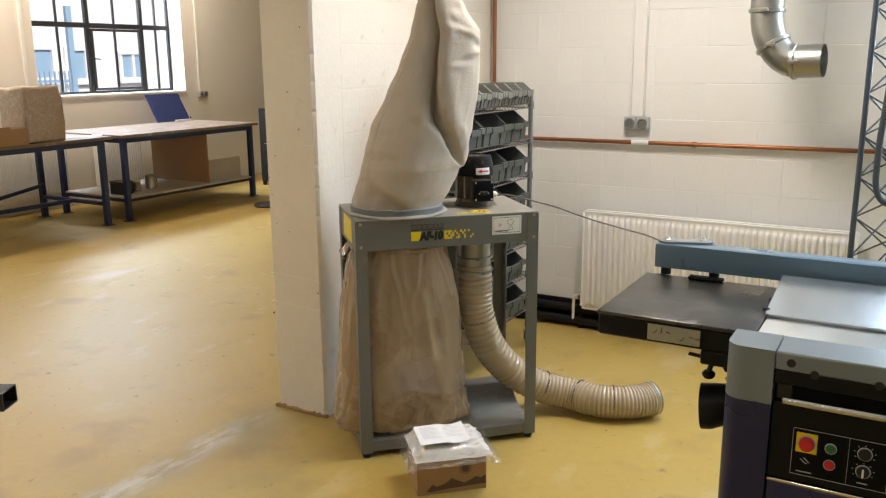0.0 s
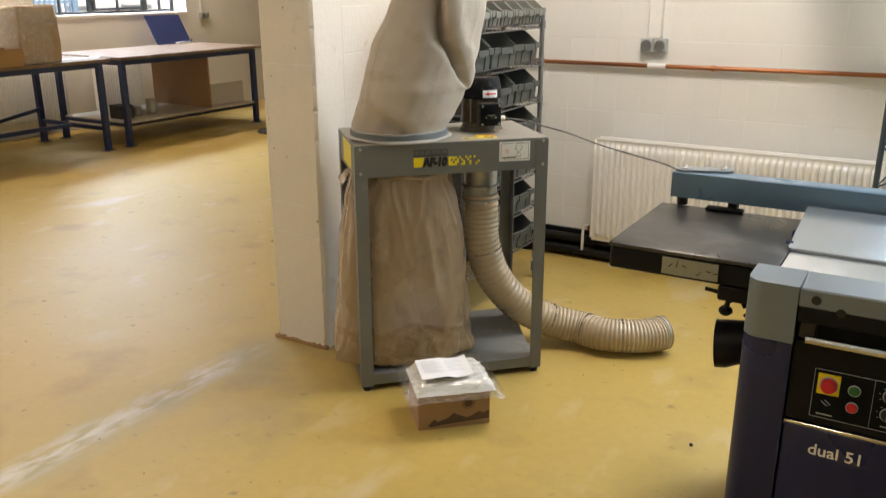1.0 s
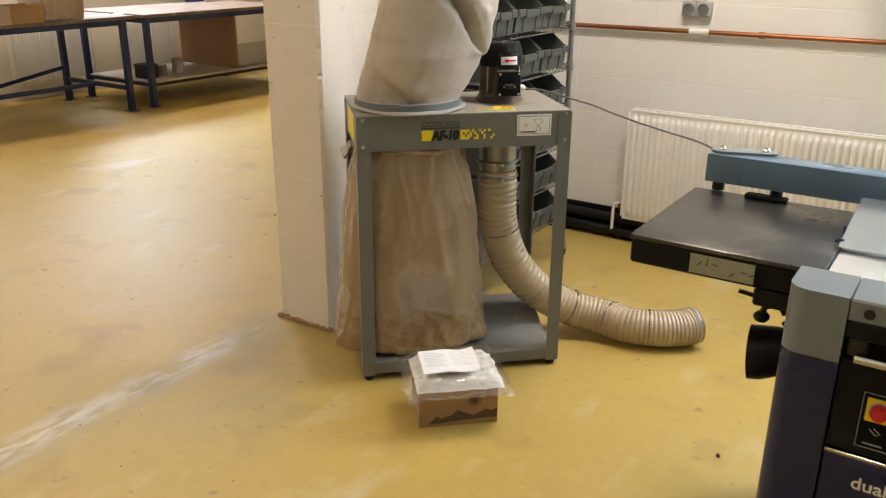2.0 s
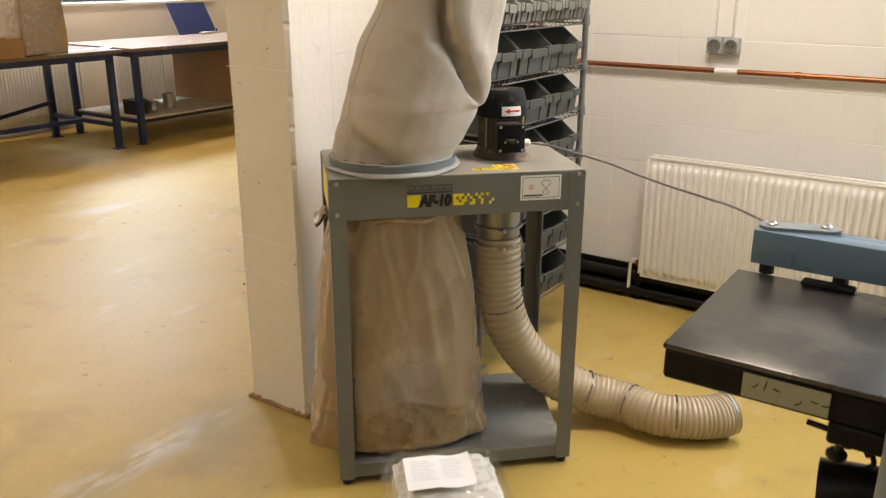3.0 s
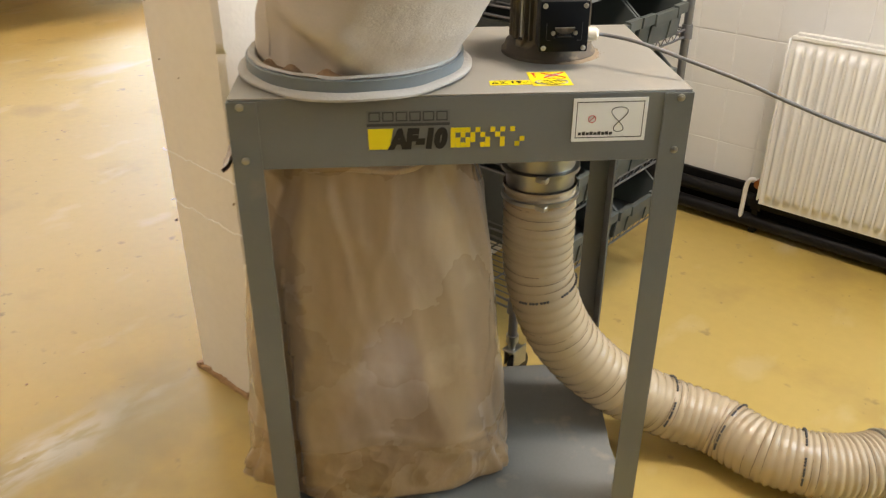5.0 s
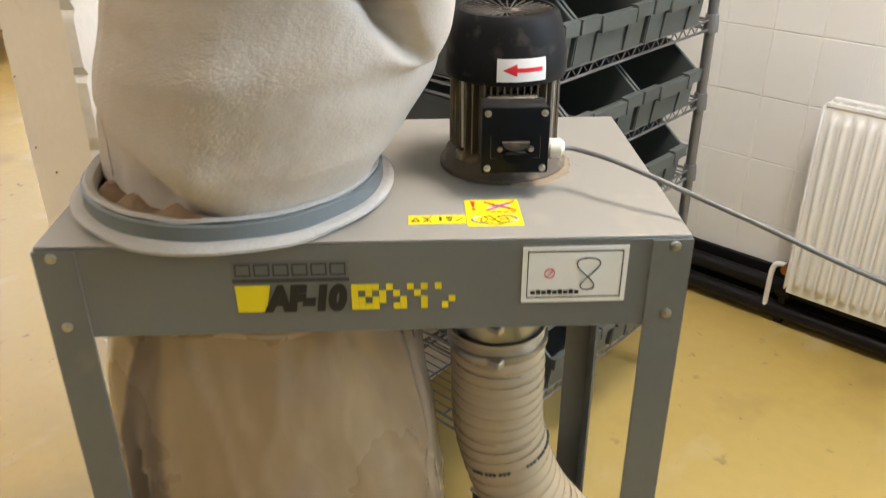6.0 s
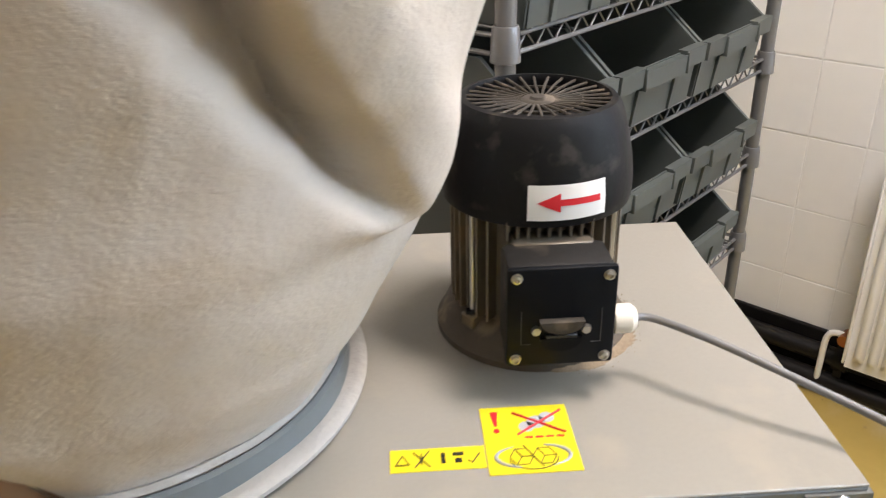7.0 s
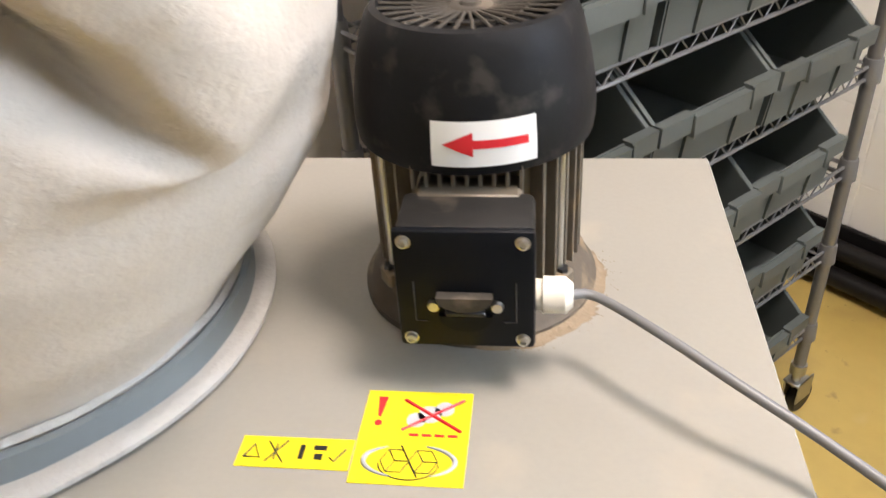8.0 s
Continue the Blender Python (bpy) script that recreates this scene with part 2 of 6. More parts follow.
M["palegrey"] = material("pale_grey_enamel", (0.19, 0.225, 0.245), 0.33, vary=0.05, grain=90, bump=0.03)
M["navy"] = material("dark_blue_enamel", (0.005, 0.012, 0.072), 0.3, vary=0.12, grain=90, bump=0.03)
M["panel"] = material("charcoal_panel", (0.009, 0.009, 0.010), 0.5, vary=0.1, grain=90, spec=0.18)
M["green"] = material("green_button", (0.02, 0.16, 0.05), 0.35, vary=0.05)
M["benchblue"] = material("blue_bench_frame", (0.013, 0.030, 0.105), 0.38, vary=0.12, grain=60)
M["benchtop"] = material("worn_bench_top", (0.19, 0.125, 0.09), 0.40, vary=0.25, grain=12, blot=3, scale=(6, 1, 1), stain=(0.36, 0.30, 0.25), stain_at=0.55)
M["paleboard"] = material("pale_shelf_board", (0.50, 0.45, 0.39), 0.6, vary=0.15, grain=14, blot=3)
M["binpale"] = material("pale_grey_plastic", (0.21, 0.22, 0.205), 0.45, vary=0.08, grain=90, blot=6, bump=0.06, random=0.1)
M["creamlabel"] = material("worn_cream_label", (0.34, 0.34, 0.26), 0.5, vary=0.15, grain=90, blot=30)
M["tray"] = material("scuffed_tray_enamel", (0.20, 0.20, 0.19), 0.42, vary=0.15, grain=160, blot=9, bump=0.05, stain=(0.29, 0.265, 0.22), stain_at=0.58)
M["ply"] = material("brown_board", (0.36, 0.20, 0.095), 0.55, vary=0.15, grain=10, blot=2, scale=(1, 1, 5))
M["card"] = material("brown_cardboard", (0.38, 0.235, 0.125), 0.8, vary=0.08, grain=90, blot=4, bump=0.08)
M["cardpale"] = material("pale_cardboard", (0.43, 0.31, 0.195), 0.75, vary=0.1, grain=60, blot=5, bump=0.08)
M["cardink"] = material("brown_print", (0.12, 0.075, 0.05), 0.8, vary=0.15, grain=60)
M["foam"] = material("white_foam_sheet", (0.80, 0.79, 0.76), 0.5, vary=0.03, grain=60)
M["paper"] = material("white_paper", (0.84, 0.84, 0.86), 0.7, vary=0.02, grain=60, bump=0.02)
M["faint"] = material("faint_print", (0.55, 0.55, 0.58), 0.7, vary=0.03, bump=0.0)
M["boardblue"] = material("navy_board", (0.018, 0.034, 0.13), 0.5, vary=0.08)
M["dark"] = material("dark_painted_steel", (0.012, 0.013, 0.015), 0.5, vary=0.2)
M["windowsteel"] = material("dark_window_steel", (0.018, 0.02, 0.026), 0.5, vary=0.2)
M["render_out"] = material("white_render", (0.82, 0.83, 0.85), 0.8, vary=0.04, bump=0.1)
M["paneblue"] = material("blue_window_pane", (0.28, 0.44, 0.62), 0.2, vary=0.15)
M["asphalt"] = material("asphalt_yard", (0.09, 0.09, 0.09), 0.85, vary=0.2)
M["roof"] = material("roof_tiles", (0.30, 0.16, 0.12), 0.8, vary=0.2)
M["tin"] = material("tin_can", (0.42, 0.40, 0.36), 0.35, metal=0.9, vary=0.15)
film = bpy.data.materials.new("thin_clear_film")
film.use_nodes = True
_ft = film.node_tree
_mx, _tr, _gl = _ft.nodes.new("ShaderNodeMixShader"), _ft.nodes.new("ShaderNodeBsdfTransparent"), _ft.nodes.new("ShaderNodeBsdfGlossy")
_gl.inputs["Roughness"].default_value = 0.18
_fn, _fr, _fb = _ft.nodes.new("ShaderNodeTexNoise"), _ft.nodes.new("ShaderNodeMapRange"), _ft.nodes.new("ShaderNodeBump")
_fn.inputs["Scale"].default_value, _fn.inputs["Detail"].default_value = 16, 3
_fr.inputs[1].default_value, _fr.inputs[2].default_value, _fr.inputs[3].default_value, _fr.inputs[4].default_value = 0.46, 0.70, 0.08, 0.50
_fb.inputs["Strength"].default_value, _fb.inputs["Distance"].default_value = 0.5, 0.006
for _a, _b in ((_fn.outputs[0], _fr.inputs[0]), (_fn.outputs[0], _fb.inputs["Height"]), (_fb.outputs[0], _gl.inputs["Normal"]), (_fr.outputs[0], _mx.inputs[0]), (_tr.outputs[0], _mx.inputs[1]), (_gl.outputs[0], _mx.inputs[2]), (_mx.outputs[0], _ft.nodes["Material Output"].inputs[0])):
    _ft.links.new(_a, _b)
M["film"] = film
glass = bpy.data.materials.new("window_glass")
glass.use_nodes = True
glass.node_tree.nodes["Principled BSDF"].inputs["Transmission Weight"].default_value = 1
glass.node_tree.nodes["Principled BSDF"].inputs["Roughness"].default_value = 0.02
glass.node_tree.nodes["Principled BSDF"].inputs["IOR"].default_value = 1.05
M["glass"] = glass


# ---- mesh helpers ----
def box(bm, x0, x1, y0, y1, z0, z1, bevel=0.0, seg=1):
    r = bmesh.ops.create_cube(bm, size=1)
    vs = r["verts"]
    for v in vs:
        v.co = ((x0 + x1) / 2 + v.co.x * (x1 - x0), (y0 + y1) / 2 + v.co.y * (y1 - y0), (z0 + z1) / 2 + v.co.z * (z1 - z0))
    if bevel:
        es = list({e for v in vs for e in v.link_edges})
        bmesh.ops.bevel(bm, geom=es, offset=bevel, segments=seg, affect="EDGES", profile=0.5)
    return vs


def tube(bm, pts, r, seg=12, caps=True):
    """Sweeps a circle of radius r (a number, or one a point) along the points."""
    pts = [Vector(p) for p in pts]
    rings, up = [], None
    for i, p in enumerate(pts):
        d = (pts[min(i + 1, len(pts) - 1)] - pts[max(i - 1, 0)]).normalized()
        if up is None:
            up = Vector((0, 0, 1)) if abs(d.z) < 0.9 else Vector((1, 0, 0))
        side = d.cross(up).normalized()
        up = side.cross(d).normalized()
        rad = r[i] if isinstance(r, (list, tuple)) else r
        rings.append([bm.verts.new(p + rad * (math.cos(2 * math.pi * k / seg) * side + math.sin(2 * math.pi * k / seg) * up)) for k in range(seg)])
    for a, b in zip(rings, rings[1:]):
        for k in range(seg):
            bm.faces.new((a[k], a[(k + 1) % seg], b[(k + 1) % seg], b[k]))
    if caps:
        bm.faces.new(rings[0][::-1])
        bm.faces.new(rings[-1])


def cyl(bm, p0, p1, r0, r1=None, seg=16):
    tube(bm, [p0, p1], [r0, r0 if r1 is None else r1], seg)


def lathe(bm, profile, centre=(0, 0, 0), seg=32, closed=False):
    """Turns rows of (radius, z) about the upright axis through centre."""
    rings = []
    for r, z in profile:
        if r < 1e-6:
            rings.append([bm.verts.new((centre[0], centre[1], centre[2] + z))])
        else:
            rings.append([bm.verts.new((centre[0] + r * math.cos(2 * math.pi * k / seg), centre[1] + r * math.sin(2 * math.pi * k / seg), centre[2] + z)) for k in range(seg)])
    pairs = list(zip(rings, rings[1:])) + ([(rings[-1], rings[0])] if closed else [])
    for a, b in pairs:
        for k in range(seg):
            j = (k + 1) % seg
            if len(a) == 1 and len(b) > 1:
                bm.faces.new((a[0], b[j], b[k]))
            elif len(b) == 1 and len(a) > 1:
                bm.faces.new((a[k], a[j], b[0]))
            elif len(a) > 1:
                bm.faces.new((a[k], a[j], b[j], b[k]))


def prism(bm, outline, axis, lo, hi):
    """An outline in the two other axes, drawn out along one axis from lo to hi."""
    def at(p, h):
        return {"x": (h, p[0], p[1]), "y": (p[0], h, p[1]), "z": (p[0], p[1], h)}[axis]
    a = [bm.verts.new(at(p, lo)) for p in outline]
    b = [bm.verts.new(at(p, hi)) for p in outline]
    n = len(a)
    for k in range(n):
        bm.faces.new((a[k], a[(k + 1) % n], b[(k + 1) % n], b[k]))
    bm.faces.new(a[::-1])
    bm.faces.new(b)


def sheet(bm, rows, closed=False):
    """A skin over rows of points."""
    vs = [[bm.verts.new(p) for p in row] for row in rows]
    for a, b in zip(vs, vs[1:]):
        n = len(a)
        for k in range(n if closed else n - 1):
            bm.faces.new((a[k], a[(k + 1) % n], b[(k + 1) % n], b[k]))
    return vs


def mesh_of(name, bm, mat, smooth=40):
    bmesh.ops.recalc_face_normals(bm, faces=bm.faces[:])
    me = bpy.data.meshes.new(name)
    bm.to_mesh(me)
    bm.free()
    me.materials.append(M[mat] if isinstance(mat, str) else mat)
    if smooth:
        me.polygons.foreach_set("use_smooth", [True] * len(me.polygons))
        me.set_sharp_from_angle(angle=radians(smooth))
    return me


def part(name, bm, mat, parent, label="", smooth=40):
    """One mesh object under a thing or under a part."""
    ob = new(name, mesh_of(name, bm, mat, smooth))
    ob.parent = parent
    if label:
        ob["label"] = label
    return ob


def thing(name, m, label, category, group="", kind=""):
    e = new(name)
    e.empty_display_size = 0.1
    e.matrix_basis = m
    return tagged(e, label, category, group, kind)


def solid(name, bm, mat, m=None, label="", category="", group="", kind="", smooth=40):
    ob = new(name, mesh_of(name, bm, mat, smooth))
    if m is not None:
        ob.matrix_basis = m
    return tagged(ob, label, category, group, kind)


def one_box(x0, x1, y0, y1, z0, z1, bevel=0.0, seg=1):
    bm = bmesh.new()
    box(bm, x0, x1, y0, y1, z0, z1, bevel, seg)
    return bm


def lettering(name, text, size, mat, parent, m, shear=0.0, label="", stretch=1.0, bold=0.0):
    """Raised letters in the built-in font, turned into a mesh. They lie in the x-y plane of m."""
    cu = bpy.data.curves.new(name, "FONT")
    cu.body, cu.size, cu.extrude, cu.shear, cu.offset = text, size, 0.0004, shear, bold
    tmp = bpy.data.objects.new(name, cu)
    scene.collection.objects.link(tmp)
    bpy.context.view_layer.update()
    me = bpy.data.meshes.new_from_object(tmp.evaluated_get(bpy.context.evaluated_depsgraph_get()))
    bpy.data.objects.remove(tmp)
    me.materials.clear()
    me.materials.append(M[mat])
    me.transform(Matrix.Diagonal((stretch, 1, 1, 1)))
    ob = new(name, me)
    ob.parent = parent
    ob.matrix_basis = m
    if label:
        ob["label"] = label
    return ob


def smoothstep(a, b, x):
    t = min(1, max(0, (x - a) / (b - a)))
    return t * t * (3 - 2 * t)


def along(table, x):
    """Straight-line reading of a small table of (x, value)."""
    if x <= table[0][0]:
        return table[0][1]
    for (a, va), (b, vb) in zip(table, table[1:]):
        if x <= b:
            t = (x - a) / (b - a)
            t = t * t * (3 - 2 * t) * 0.4 + t * 0.6
            return va + (vb - va) * t
    return table[-1][1]


def spline(pts, n):
    """n points on a smooth line through the given ones."""
    pts = [Vector(p) for p in pts]
    out = []
    ext = [2 * pts[0] - pts[1]] + pts + [2 * pts[-1] - pts[-2]]
    for i in range(n):
        s = i / (n - 1) * (len(pts) - 1)
        k = min(int(s), len(pts) - 2)
        t = s - k
        a, b, c, d = ext[k : k + 4]
        out.append(0.5 * ((2 * b) + (c - a) * t + (2 * a - 5 * b + 4 * c - d) * t * t + (3 * b - a - 3 * c + d) * t**3))
    return out


# ---- the hall: floor, walls, ceiling ----
WALL_Y, WIN_X, TOP = 4.62, -8.35, 3.3
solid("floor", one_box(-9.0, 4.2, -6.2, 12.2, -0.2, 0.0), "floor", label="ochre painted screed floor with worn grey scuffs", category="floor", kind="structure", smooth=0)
solid("ceiling", one_box(-9.0, 4.2, -6.2, 12.2, TOP, TOP + 0.2), "ceiling", label="plain pale painted ceiling", category="ceiling", kind="structure", smooth=0)


def pierced(name, along_axis, at0, at1, lo, hi, openings, mat, label):
    """A wall between at0 and at1 across its thickness, from lo to hi, with openings (from, to, sill, head) through it."""
    bm = bmesh.new()

    def block(a, b, z0, z1):
        if b - a > 1e-4 and z1 - z0 > 1e-4:
            if along_axis == "y":
                box(bm, at0, at1, a, b, z0, z1)
            else:
                box(bm, a, b, at0, at1, z0, z1)

    edge = lo
    for a, b, z0, z1 in openings:
        block(edge, a, 0, TOP)
        block(a, b, 0, z0)
        block(a, b, z1, TOP)
        edge = b
    block(edge, hi, 0, TOP)
    return solid(name, bm, mat, label=label, category="wall", kind="structure", smooth=0)


SILL, HEAD = 1.25, 3.0
pierced("wall_west", "y", WIN_X - 0.4, WIN_X, -6.2, 12.2, [(-1.2, 0.97, SILL, HEAD), (2.3, 4.47, SILL, HEAD), (5.74, 7.87, SILL, HEAD)], "wall", "white painted masonry wall with deep window openings")
wall_north = pierced("wall_north", "x", WALL_Y, WALL_Y + 0.3, -2.4, 4.2, [(0.12, 2.22, SILL, HEAD)], "joint", "white painted wall laid with upright tiles")
solid("wall_south", one_box(-9.0, 4.2, -6.4, -6.2, 0, TOP), "wall", label="plain white painted wall", category="wall", kind="structure", smooth=0)
solid("wall_east", one_box(4.2, 4.4, -6.2, 12.2, 0, TOP), "wall", label="plain white painted wall", category="wall", kind="structure", smooth=0)
solid("wall_far", one_box(-9.0, 4.2, 12.2, 12.4, 0, TOP), "wall", label="plain white painted wall", category="wall", kind="structure", smooth=0)


def partition():
    """The dividing wall: a rough plastered end that faces the hall and a long blockwork side."""
    bm = bmesh.new()
    n = 260
    rng = random.Random(4)
    rows = []
    for i in range(n + 1):
        z = TOP * i / n
        chip = [0.0016 * (noise.noise((z * 5, k * 7.3, 1)) + 0.9 * noise.noise((z * 31, k * 3.1, 5))) for k in range(4)]
        e = 0.012
        bite = 0.010 * max(0, noise.noise((z * 27, 4, 4)) - 0.22) + 0.014 * max(0, noise.noise((z * 70, 1, 8)) - 0.15)
        rows.append([
            (-2.388 + chip[0], 12.2, z), (-2.388 + chip[0] * 0.3, 2.717 + e, z), (-2.388 + e + chip[1], 2.717 + chip[2] * 0.4, z), (-2.25, 2.717 + 0.002 * noise.noise((z * 4, 2, 2)), z),
            (-2.100 - e + chip[3] - bite, 2.717 + chip[2] * 0.5 + bite * 0.2, z), (-2.100 + chip[3] * 0.3 - bite * 0.4, 2.717 + e + bite, z), (-2.215, WALL_Y, z), (-2.215, 12.2, z),
        ])
    sheet(bm, rows, closed=True)
    return solid("wall_partition", bm, "plaster", label="white plastered end of a dividing wall with cracks and chipped corners", category="wall", kind="structure", smooth=25)


wall_partition = partition()
for _z, _amp in ((1.262, 0.003), (0.667, 0.006), (0.53, 0.010)):
    _bm = bmesh.new()
    tube(_bm, [(-2.392 + 0.29 * k / 40, 2.7165 - 0.0005, _z + _amp * noise.noise((k * 0.35, _z * 9, 0)) - 0.012 * (k / 40) * (_z < 1)) for k in range(41)], [0.0012 + 0.0014 * abs(noise.noise((k * 0.8, _z, 3))) for k in range(41)], 5)
    part("crack", _bm, "joint", wall_partition, "hairline crack in the plaster")
_bm = bmesh.new()
for k in range(60):
    _x = -2.40 + 0.30 * k / 59
    _r = 0.006 + 0.008 * abs(noise.noise((k * 0.7, 0, 0)))
    box(_bm, _x - 0.006, _x + 0.006, 2.717 - _r, 2.717 + 0.01, 0.0, 0.012 + 0.02 * abs(noise.noise((k * 0.5, 3, 0))), 0.002)
part("crumbled_foot", _bm, "card", wall_partition, "dirty crumbled foot of the plaster")

# small knocks in the plaster of the wall's end
_rng = random.Random(31)
for _x, _z, _r in ((-2.245, 1.49, 0.006), (-2.19, 1.33, 0.005), (-2.37, 1.11, 0.004), (-2.36, 1.03, 0.004), (-2.34, 0.90, 0.004), (-2.385, 0.47, 0.009), (-2.27, 0.87, 0.004), (-2.12, 0.60, 0.007), (-2.33, 1.21, 0.004), (-2.16, 1.76, 0.005), (-2.30, 1.92, 0.006)):
    _bm = bmesh.new()
    prism(_bm, [(_x + _r * _rng.uniform(0.5, 1.2) * math.cos(a), _z + _r * _rng.uniform(0.3, 0.7) * math.sin(a) + 0.4 * _r * math.cos(a)) for a in [2 * math.pi * k / 9 for k in range(9)]], "y", 2.7145, 2.7158)
    part("knock", _bm, "dust", wall_partition, "small knock in the plaster")


# ---- windows and what lies beyond ----
def steel_window(name, m, label):
    """A steel-framed window, 2.17 m wide, in its own plane: x across, z up from the sill."""
    w = thing(name, m, label, "window", kind="structure")
    W, H = 2.17, HEAD - SILL
    bm = bmesh.new()
    for x0, x1 in ((0, 0.03), (0.87, 0.93), (1.685, 1.74), (W - 0.03, W)):
        box(bm, x0, x1, -0.02, 0.02, 0, H, 0.003)
    for z0, z1 in ((0, 0.04), (0.78, 0.84), (H - 0.04, H)):
        box(bm, 0.03, W - 0.03, -0.018, 0.018, z0, z1, 0.003)
    part("window_frame", bm, "windowsteel", w)
    for x in (0.49, 1.30, 1.95):
        part("glazing_bar", one_box(x - 0.012, x + 0.012, -0.014, 0.014, 0.04, H - 0.04, 0.003), "windowsteel", w)
    bm = bmesh.new()
    for x0, x1 in ((0.93, 0.965), (1.65, 1.685)):
        box(bm, x0, x1, -0.03, 0.0, 0.045, 0.775, 0.003)
    for z0, z1 in ((0.045, 0.075), (0.745, 0.775)):
        box(bm, 0.965, 1.65, -0.03, 0.0, z0, z1, 0.003)
    sash = part("casement", bm, "windowsteel", w)
    bm = bmesh.new()
    tube(bm, [(0.95, -0.03, 0.42), (0.95, -0.06, 0.42), (1.01, -0.065, 0.415)], 0.007, 8)
    part("window_handle", bm, "windowsteel", sash)
    for x0, x1 in ((0.03, 0.87), (0.93, 1.685), (1.74, W - 0.03)):
        for z0, z1 in ((0.04, 0.78), (0.84, H - 0.04)):
            pane = part("pane", one_box(x0, x1, -0.002, 0.002, z0, z1), "glass", w)
            pane.visible_shadow = False
    return w


for _k, (_y, _w) in enumerate(((5.74, 0.9815), (2.30, 1), (-1.20, 1))):
    steel_window("window_%d" % (_k + 1), pose(WIN_X - 0.25, _y, SILL, 0, 0, 90) @ Matrix.Diagonal((_w, 1, 1, 1)), "dark steel-framed industrial window with small panes")
steel_window("window_4", pose(0.12, WALL_Y + 0.2, SILL) @ Matrix.Diagonal((0.968, 1, 1, 1)), "dark steel-framed industrial window with small panes")
solid("window_sill", one_box(WIN_X - 0.22, WIN_X + 0.02, 5.74, 7.87, SILL - 0.02, SILL + 0.012, 0.004), "wall", label="white painted window sill", category="window sill", kind="structure")

solid("ground", one_box(-400, 400, -400, 400, -0.6, -0.25), "asphalt", label="grey asphalt yard outside", category="ground", kind="structure", smooth=0)


def outside_house():
    h = thing("house", pose(-21, 12, -0.25, 0, 0, 90), "white rendered building with blue-tinted windows across the yard", "building")
    part("wall", one_box(-9, 9, 0, 6, 0, 4.4), "render_out", h)
    bm = bmesh.new()
    prism(bm, [(-0.4, 4.4), (6.4, 4.4), (3, 6.6)], "x", -9.3, 9.3)
    part("roof", bm, "roof", h)
    for y0, y1, z0, z1, panes in ((9.3, 10.0, 1.2, 2.04, 2), (11.2, 11.9, 1.2, 2.04, 2), (12.6, 13.3, 1.2, 2.04, 2), (14.25, 14.95, 1.2, 2.04, 1), (15.35, 16.0, 1.15, 2.02, 1), (17.2, 18.1, 1.15, 1.92, 2), (19.0, 19.7, 1.2, 1.9, 2)):
        x0, x1, z0, z1 = y0 - 12, y1 - 12, z0 + 0.25, z1 + 0.25
        win = part("window", one_box(x0, x1, -0.02, 0.02, z0, z1), "paneblue", h)
        for k in range(panes + 1):
            xm = x0 + (x1 - x0) * k / panes
            part("frame", one_box(xm - 0.045, xm + 0.045, -0.10, -0.022, z0 + 0.05, z1 - 0.05), "render_out", win)
        for zz in (z0, z1):
            part("frame", one_box(x0 - 0.045, x1 + 0.045, -0.10, -0.022, zz - 0.045, zz + 0.045), "render_out", win)
        part("sill", one_box(x0 - 0.1, x1 + 0.1, -0.16, -0.022, z0 - 0.12, z0 - 0.05), "render_out", win)
    return h


outside_house()


def yard_fence():
    f = thing("fence", pose(-15.0, 9.6, -0.25, 0, 0, 90), "thin pale upright slat fence in the yard", "fence")
    for k in range(14):
        part("slat", one_box(k * 0.11, k * 0.11 + 0.03, 0, 0.03, 0, 1.72), "paneblue", f)
    part("rail", one_box(0, 1.5, 0.03, 0.06, 1.5, 1.55), "paneblue", f)
    part("post", one_box(1.50, 1.62, 0, 0.08, 0, 3.0), "paneblue", f, "pale blue end post")


yard_fence()


# ---- fixtures on the walls ----
def copper_run():
    c = thing("copper_pipe", pose(0, 0, 0), "bright copper heating pipe clipped along the wall", "pipe")
    bm = bmesh.new()
    tube(bm, [(-2.16, 4.588, 1.150), (-1.2, 4.588, 1.152), (0.2, 4.588, 1.158), (3.9, 4.588, 1.165)], 0.012, 12)
    part("pipe", bm, "copper", c)
    bm = bmesh.new()
    tube(bm, [(-2.165, 4.575, 1.15), (-2.165, 4.575, 2.2), (-2.165, 4.575, TOP - 0.01)], 0.012, 12)
    part("riser", bm, "copper", c)
    for x in (-1.95, -0.93, 0.02):
        bm = bmesh.new()
        cyl(bm, (x - 0.012, 4.588, 1.153), (x + 0.012, 4.588, 1.153), 0.016)
        box(bm, x - 0.008, x + 0.008, 4.595, WALL_Y, 1.146, 1.16, 0.002)
        part("clip", bm, "copper", c)
    bm = bmesh.new()
    cyl(bm, (-1.285, 4.588, 1.152), (-1.185, 4.588, 1.153), 0.0135)
    part("label_sleeve", bm, "paper", c, "pale paper sleeve round the pipe")


copper_run()


